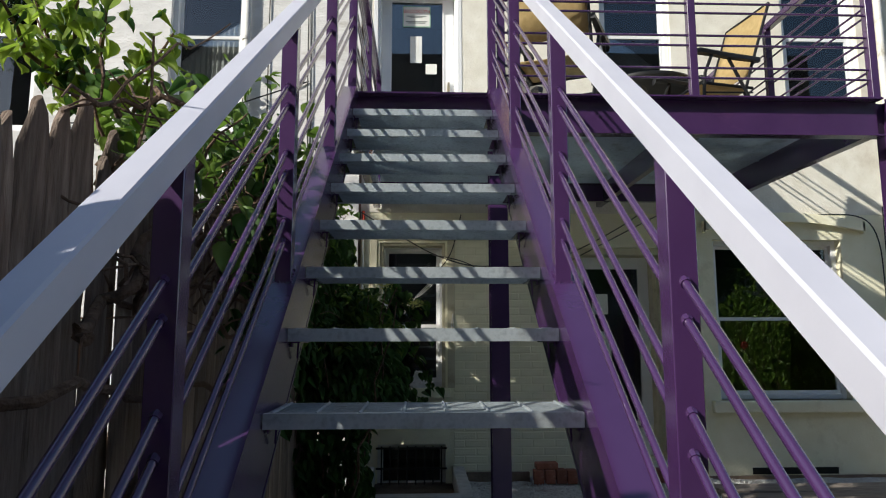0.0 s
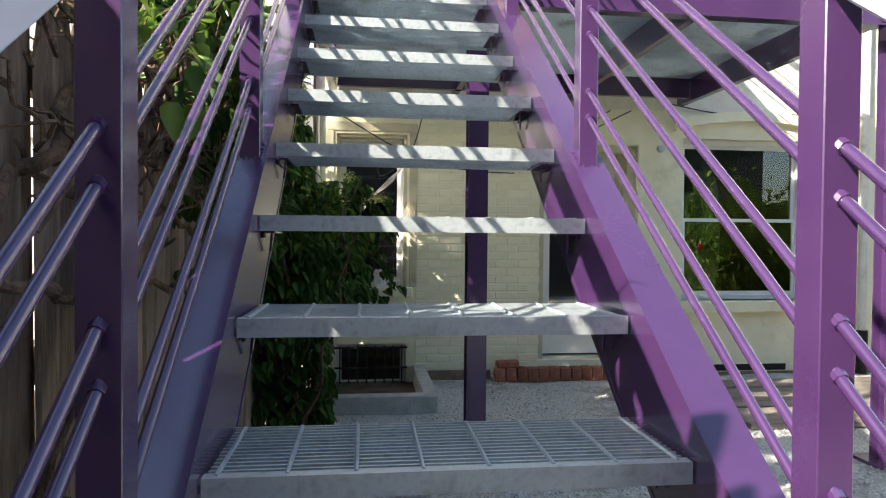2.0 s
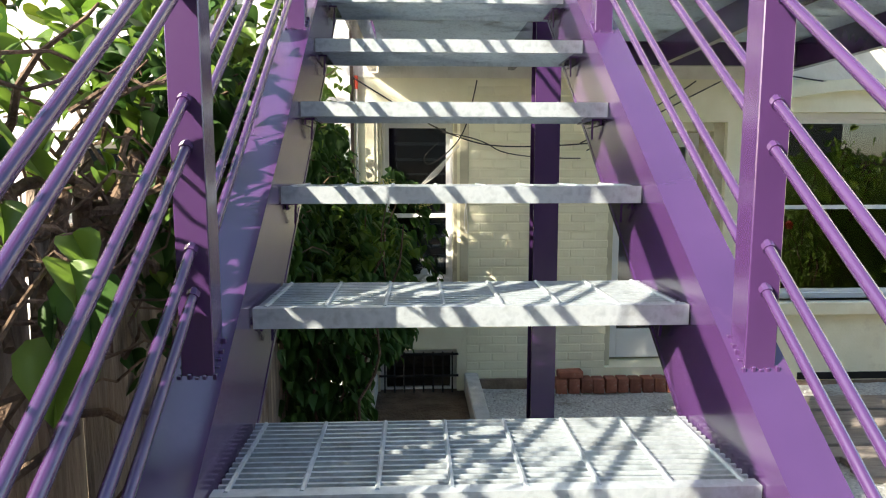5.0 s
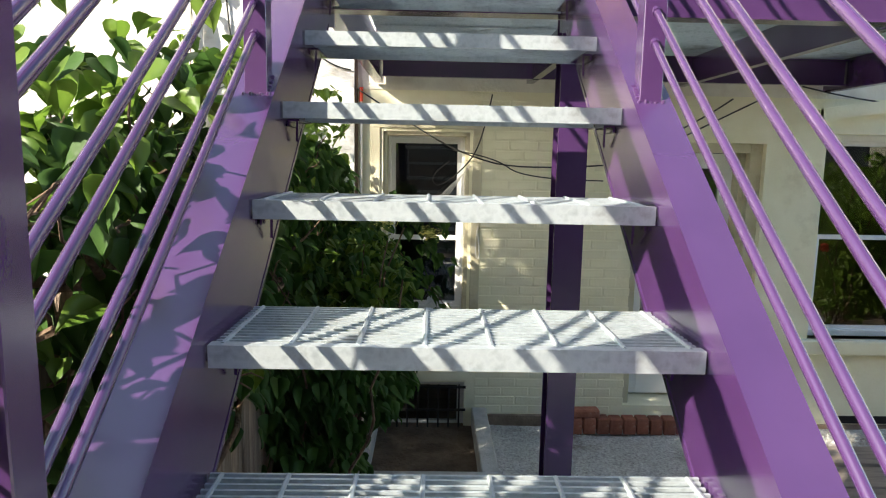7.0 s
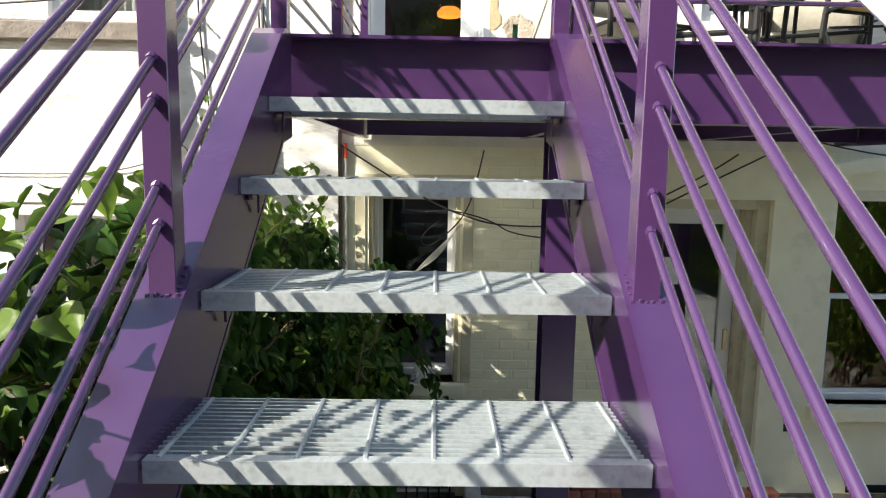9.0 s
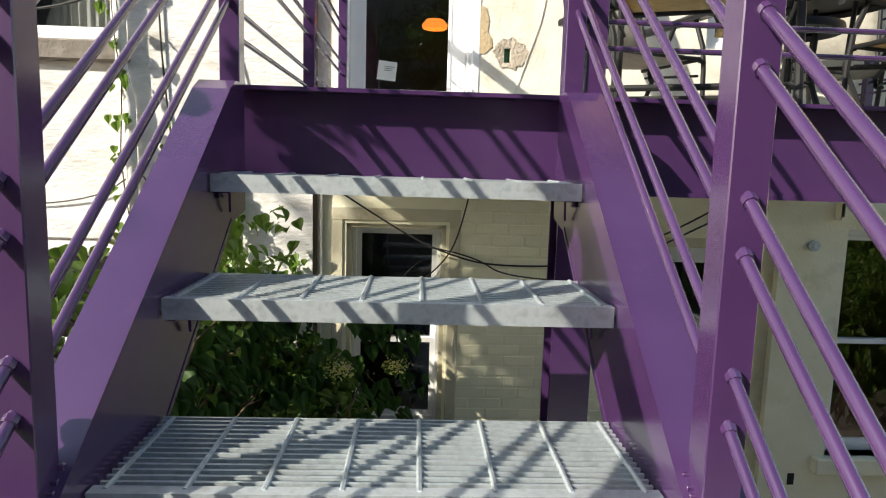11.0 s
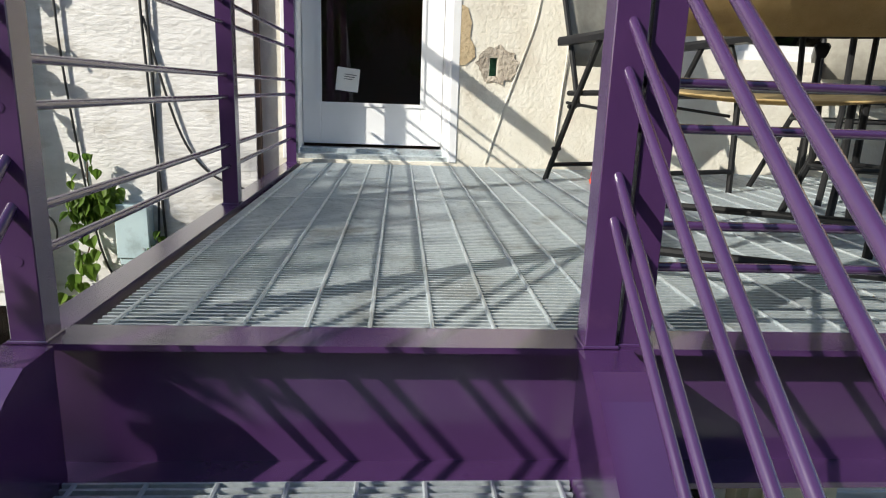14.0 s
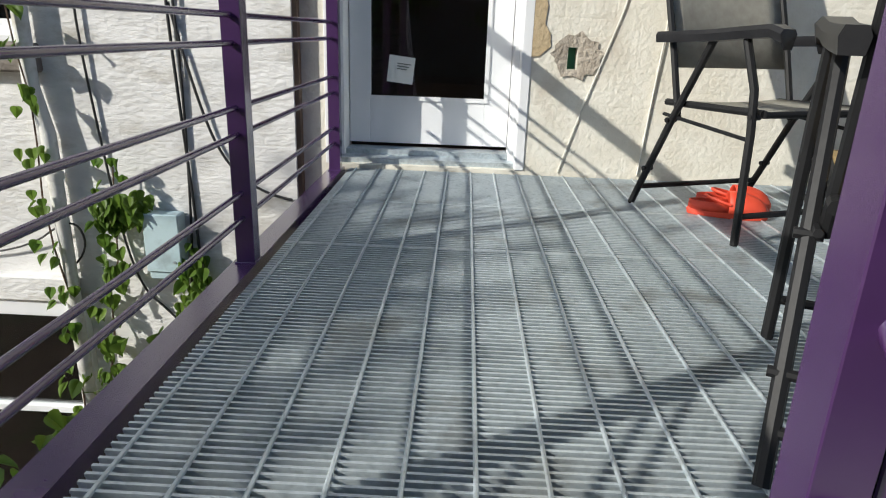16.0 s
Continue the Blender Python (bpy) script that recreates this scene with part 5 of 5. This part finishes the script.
def round_table(x, y, h, r, label):
    e = thing("patio_table", label, "table", x, y, DECK)
    n = 36
    t = Mesh()
    prof = [(r - 0.03, h - 0.012), (r, h - 0.03), (r + 0.004, h - 0.012), (r, h), (r - 0.02, h + 0.002), (0.03, h)]
    for q, z in prof:
        t.v += [(q * math.cos(2 * math.pi * k / n), q * math.sin(2 * math.pi * k / n), z) for k in range(n)]
    t.f = [(i * n + k, i * n + (k + 1) % n, (i + 1) * n + (k + 1) % n, (i + 1) * n + k) for i in range(len(prof) - 1) for k in range(n)]
    t.make("top", BLACK, parent=e, smooth=True)
    l = Mesh()
    for k in range(4):
        a = math.pi / 4 + k * math.pi / 2
        c, s = math.cos(a), math.sin(a)
        l.tube([(c * r * 0.55, s * r * 0.55, h - 0.01), (c * r * 0.5, s * r * 0.5, h * 0.5), (c * r * 0.85, s * r * 0.85, 0)], 0.012, 8)
    l.tube([(math.cos(2 * math.pi * k / n) * r * 0.52, math.sin(2 * math.pi * k / n) * r * 0.52, h * 0.45) for k in range(n + 1)], 0.007, 6)
    l.make("legs", BLACK, parent=e, smooth=True)


round_table(1.95, 1.35, 0.70, 0.42, "round black metal mesh patio table")
round_table(1.52, 0.72, 0.42, 0.21, "small round black metal side table")


def clog(m):
    """Foam clog, toe towards +x."""
    e = new("clog")
    tagged(e, "bright red foam clog under the chair", "shoe", group="pair of red clogs")
    n = 18
    u = Mesh()
    out = [(math.cos(2 * math.pi * k / n), math.sin(2 * math.pi * k / n)) for k in range(n)]
    def width(c):
        return 0.045 + 0.010 * c
    rings = [(0.0, 1.0, 0.0), (0.018, 1.04, 0.0), (0.024, 1.0, 0.0)]
    for z, k, _ in rings:
        u.v += [(0.135 * c * k, width(c) * s * k, z) for c, s in out]
    u.f = [(i * n + k, i * n + (k + 1) % n, (i + 1) * n + (k + 1) % n, (i + 1) * n + k) for i in range(2) for k in range(n)] + [tuple(range(n)), tuple(2 * n + k for k in range(n))]
    u.make("sole", CLOG, parent=e, smooth=True)
    t = Mesh()
    q, a = 10, 9
    for i in range(q):
        f = i / (q - 1)
        x = -0.005 + 0.138 * f
        h = 0.072 * math.sqrt(max(1 - f ** 2.4, 0.03))
        c = x / 0.135
        w = 0.050 * math.sqrt(max(1 - max(c, 0) ** 2.6, 0.06)) + 0.003
        t.v += [(x, w * math.cos(math.pi * k / (a - 1)), 0.02 + h * math.sin(math.pi * k / (a - 1))) for k in range(a)]
    t.f = [(i * a + k, i * a + k + 1, (i + 1) * a + k + 1, (i + 1) * a + k) for i in range(q - 1) for k in range(a - 1)]
    o = t.make("upper", CLOG, parent=e, smooth=True)
    k = o.modifiers.new("thick", "SOLIDIFY")
    k.thickness = 0.005
    s = Mesh()
    s.v = [(0.135 * c * (1 if c < 0 else 0.3), 0.045 * sn, z) for c, sn in [(math.cos(math.pi / 2 + math.pi * i / 10), math.sin(math.pi / 2 + math.pi * i / 10)) for i in range(11)] for z in (0.02, 0.052)]
    s.f = [(2 * i, 2 * i + 2, 2 * i + 3, 2 * i + 1) for i in range(10)]
    o = s.make("heel", CLOG, parent=e, smooth=True)
    k = o.modifiers.new("thick", "SOLIDIFY")
    k.thickness = 0.006
    h = Mesh().tube([(0.0 + 0.02 * math.sin(math.pi * i / 10) - 0.10 * math.sin(math.pi * i / 10), 0.049 * math.cos(math.pi * i / 10), 0.05 + 0.02 * math.sin(math.pi * i / 10)) for i in range(11)], 0.006, 6)
    h.make("strap", CLOG, parent=e, smooth=True)
    e.matrix_basis = m
    return e


first = clog(pose(1.08, 1.53, DECK, 0, 0, -12))
copy_thing(first, pose(1.14, 1.64, DECK, 0, 0, -4))


# ---- garden trees: over the fence, and behind the stairs ----
def tree(name, x, y, h, crown, leaves, seed, label, size=0.10, low=0.35):
    rnd = random.Random(seed)
    e = thing(name, label, "tree", x, y, GROUND)
    w = Mesh()
    tips = []
    trunk = wander((0, 0, 0), (rnd.uniform(-0.3, 0.3), rnd.uniform(-0.3, 0.3), h * 0.8), 12, 0.25, rnd)
    w.tube(trunk, 0.05 * h ** 0.8 * 0.5, 10, 0.03)
    for i in range(16):
        a = trunk[rnd.randrange(4, 12)]
        if a.z < h * low:
            continue
        an = rnd.uniform(0, 6.283)
        d = Vector((math.cos(an), math.sin(an), rnd.uniform(0.1, 0.9))) * crown * rnd.uniform(0.6, 1.05)
        limb = wander(a, a + d, 9, 0.25, rnd)
        w.tube(limb, 0.045, 7, 0.012)
        tips += limb[3:]
        for _ in range(4):
            b = limb[rnd.randrange(3, 9)]
            tw = wander(b, b + Vector((rnd.uniform(-1, 1), rnd.uniform(-1, 1), rnd.uniform(-0.4, 0.7))) * crown * 0.4, 5, 0.12, rnd)
            w.tube(tw, 0.014, 5, 0.004)
            tips += tw[1:]
    w.make("trunk", BARK, parent=e, smooth=True)
    m = Mesh()
    for _ in range(leaves):
        t = rnd.choice(tips)
        p = t + Vector((rnd.gauss(0, 0.22), rnd.gauss(0, 0.22), rnd.gauss(0, 0.2)))
        q = leaf_pose(p, rnd, (0, 80))
        s = size * rnd.uniform(0.6, 1.2)
        m.add([q @ Vector(v) for v in ((0, 0, 0), (0.5 * s, 0.32 * s, 0.05 * s), (s, 0, -0.1 * s), (0.5 * s, -0.32 * s, 0.05 * s))], [(0, 1, 2), (0, 2, 3)])
    me = bpy.data.meshes.new("foliage")
    me.from_pydata(m.v, [], m.f)
    me.materials.append(TREEL)
    tagged(new("foliage", me), kind="stuff").parent = e


tree("tree", -6.3, -3.25, 8.5, 1.25, 3900, 2, "leafy garden tree beyond the fence", 0.13, 0.70)
tree("tree", 2.5, -11.0, 9.5, 3.2, 14000, 3, "leafy garden tree in the yard", 0.16, 0.15)
tree("tree", 7.5, -10.0, 7.0, 3.2, 14000, 4, "leafy garden tree in the yard", 0.16, 0.15)
tree("tree", -3.5, -13.0, 9.5, 3.2, 12000, 6, "leafy garden tree in the yard", 0.16, 0.15)


def branch_over_fence():
    """Near bough of a small tree with large round leaves, above the fence."""
    rnd = random.Random(17)
    e = thing("small_tree", "small tree over the fence, large round leaves with sunlight in their colour", "tree", -1.6, -0.95, GROUND)
    w = Mesh()
    w.tube(wander((-1.60, -0.95, GROUND), (-1.55, -1.05, 2.15), 10, 0.08, rnd), 0.035, 8, 0.02)
    # most leaves take CROWN, which carries sunlight in its colour
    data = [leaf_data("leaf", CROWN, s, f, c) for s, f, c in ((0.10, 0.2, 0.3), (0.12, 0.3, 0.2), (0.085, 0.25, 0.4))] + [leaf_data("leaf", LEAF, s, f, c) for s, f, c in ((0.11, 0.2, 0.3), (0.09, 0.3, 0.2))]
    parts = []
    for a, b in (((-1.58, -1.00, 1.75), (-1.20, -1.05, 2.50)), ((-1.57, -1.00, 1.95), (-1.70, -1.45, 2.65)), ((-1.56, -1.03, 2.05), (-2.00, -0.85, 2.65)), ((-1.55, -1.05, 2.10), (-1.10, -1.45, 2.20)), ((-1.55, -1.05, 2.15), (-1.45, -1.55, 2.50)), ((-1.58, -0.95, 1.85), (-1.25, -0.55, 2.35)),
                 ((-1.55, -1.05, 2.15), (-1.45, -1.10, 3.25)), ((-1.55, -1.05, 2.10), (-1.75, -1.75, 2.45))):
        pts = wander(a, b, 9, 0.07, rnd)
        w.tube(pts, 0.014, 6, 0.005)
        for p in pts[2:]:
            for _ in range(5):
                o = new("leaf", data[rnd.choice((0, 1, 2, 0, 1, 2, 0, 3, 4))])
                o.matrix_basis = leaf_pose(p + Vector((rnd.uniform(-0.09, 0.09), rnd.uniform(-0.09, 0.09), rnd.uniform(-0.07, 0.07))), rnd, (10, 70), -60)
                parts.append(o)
    parts.append(w.make("trunk", BARK, smooth=True))
    at_origin(e, *parts)


branch_over_fence()


def yard():
    """Hedge and board fence closing the yard behind the walk."""
    # unseen block, added this tall to keep low sky off the stairs
    hs = Mesh().box(-16, -19, GROUND - 0.02, 16, -16.6, 12.5)
    tagged(hs.make("wall_sky_block", STONE), "plain grey unseen block added behind the yard against low sky", "wall", kind="structure")
    f = Mesh().box(-12, -16.1, GROUND - 0.02, 14, -16.0, 1.7).box(9.0, -16, GROUND - 0.02, 9.1, WALL, 1.7)
    tagged(f.make("yard_fence", WOOD), "plain weathered board fence closing the yard", "fence", kind="structure")
    rnd = random.Random(9)
    spots = []
    while len(spots) < 5200:
        x, y, z = rnd.uniform(5.3, 8.9), rnd.uniform(-6.5, -1.5), rnd.uniform(GROUND, 2.6)
        if z < 1.5 + 1.0 * noise.noise((x * 0.9, y * 0.9, 0)) and noise.noise((x * 1.6, y * 1.6, z * 1.6)) > -0.1:
            spots.append((x, y, z))
    h = leaf_cloud("hedge", spots, YLEAF, rnd, 0.10, 0.2, (0, 70))
    tagged(h, "loose green hedge in the yard", "hedge", kind="stuff")


yard()


def flowering_shrub():
    rnd = random.Random(77)
    e = thing("flowering_shrub", "bright green garden shrub with one red bloom", "shrub", 4.5, 0.1, GROUND)
    st = Mesh()
    spots = []
    for _ in range(14):
        b = Vector((4.6 + rnd.uniform(-0.5, 1.4), 0.0 + rnd.uniform(-0.9, 0.6), rnd.uniform(0.9, 1.9)))
        pts = wander((4.6 + rnd.uniform(-0.1, 0.3), -0.1 + rnd.uniform(-0.2, 0.2), GROUND), b, 10, 0.12, rnd)
        st.tube(pts, 0.014, 6, 0.004)
        for q in pts[3:]:
            spots += [q + Vector((rnd.gauss(0, 0.13), rnd.gauss(0, 0.13), rnd.gauss(0, 0.12))) for _ in range(14)]
    st.tube(wander((4.5, 0.1, 0.3), (3.92, 0.74, 0.90), 8, 0.04, rnd), 0.007, 6, 0.004)
    fl = Mesh()
    for _ in range(90):
        d = Vector((rnd.gauss(0, 1), rnd.gauss(0, 1), rnd.gauss(0, 1))).normalized()
        c = Vector((3.9, 0.75, 0.92)) + d * 0.035
        u = d.orthogonal().normalized() * 0.018
        w = d.cross(u)
        fl.add([c - u, c + w, c + u, c - w + d * 0.01], [(0, 1, 2), (0, 2, 3)])
    at_origin(e, st.make("stem", BARK, smooth=True), tagged(leaf_cloud("foliage", spots, YLEAF, rnd, 0.06, 0.12, (0, 70)), "light green leaves", kind="stuff"),
              tagged(fl.make("bloom", CLOG), "round red bloom"))


flowering_shrub()


# ---- painted bricks of the lower wall near the column ----
def bricks():
    rnd = random.Random(40)
    datas = []
    for k in range(4):
        m = Mesh().box(-0.100, -0.004 - 0.001 * k, -0.030, 0.100, 0.004, 0.030)
        datas.append(m.data("brick", CREAM, bevel=0.0035))
    half = [Mesh().box(-0.048, -0.005, -0.030, 0.048, 0.004, 0.030).data("brick", CREAM, bevel=0.0035)]
    z, row, made = -0.16, 0, 0
    while z < 2.16 and made < 290:
        x = 0.36 + (0.105 if row % 2 else 0.0)
        if row % 2:
            o = new("brick", half[0])
            o.matrix_basis = pose(0.36 - 0.003, WALL, z)
            o.parent = wall_low
            made += 1
        while x + 0.1 < 1.44:
            o = new("brick", datas[rnd.randrange(4)])
            o.matrix_basis = pose(x + 0.05, WALL + rnd.uniform(-0.001, 0.001), z + rnd.uniform(-0.0015, 0.0015), 0, rnd.uniform(-0.4, 0.4), 0)
            o.parent = wall_low
            made += 1
            x += 0.210
        z += 0.0715
        row += 1


bricks()
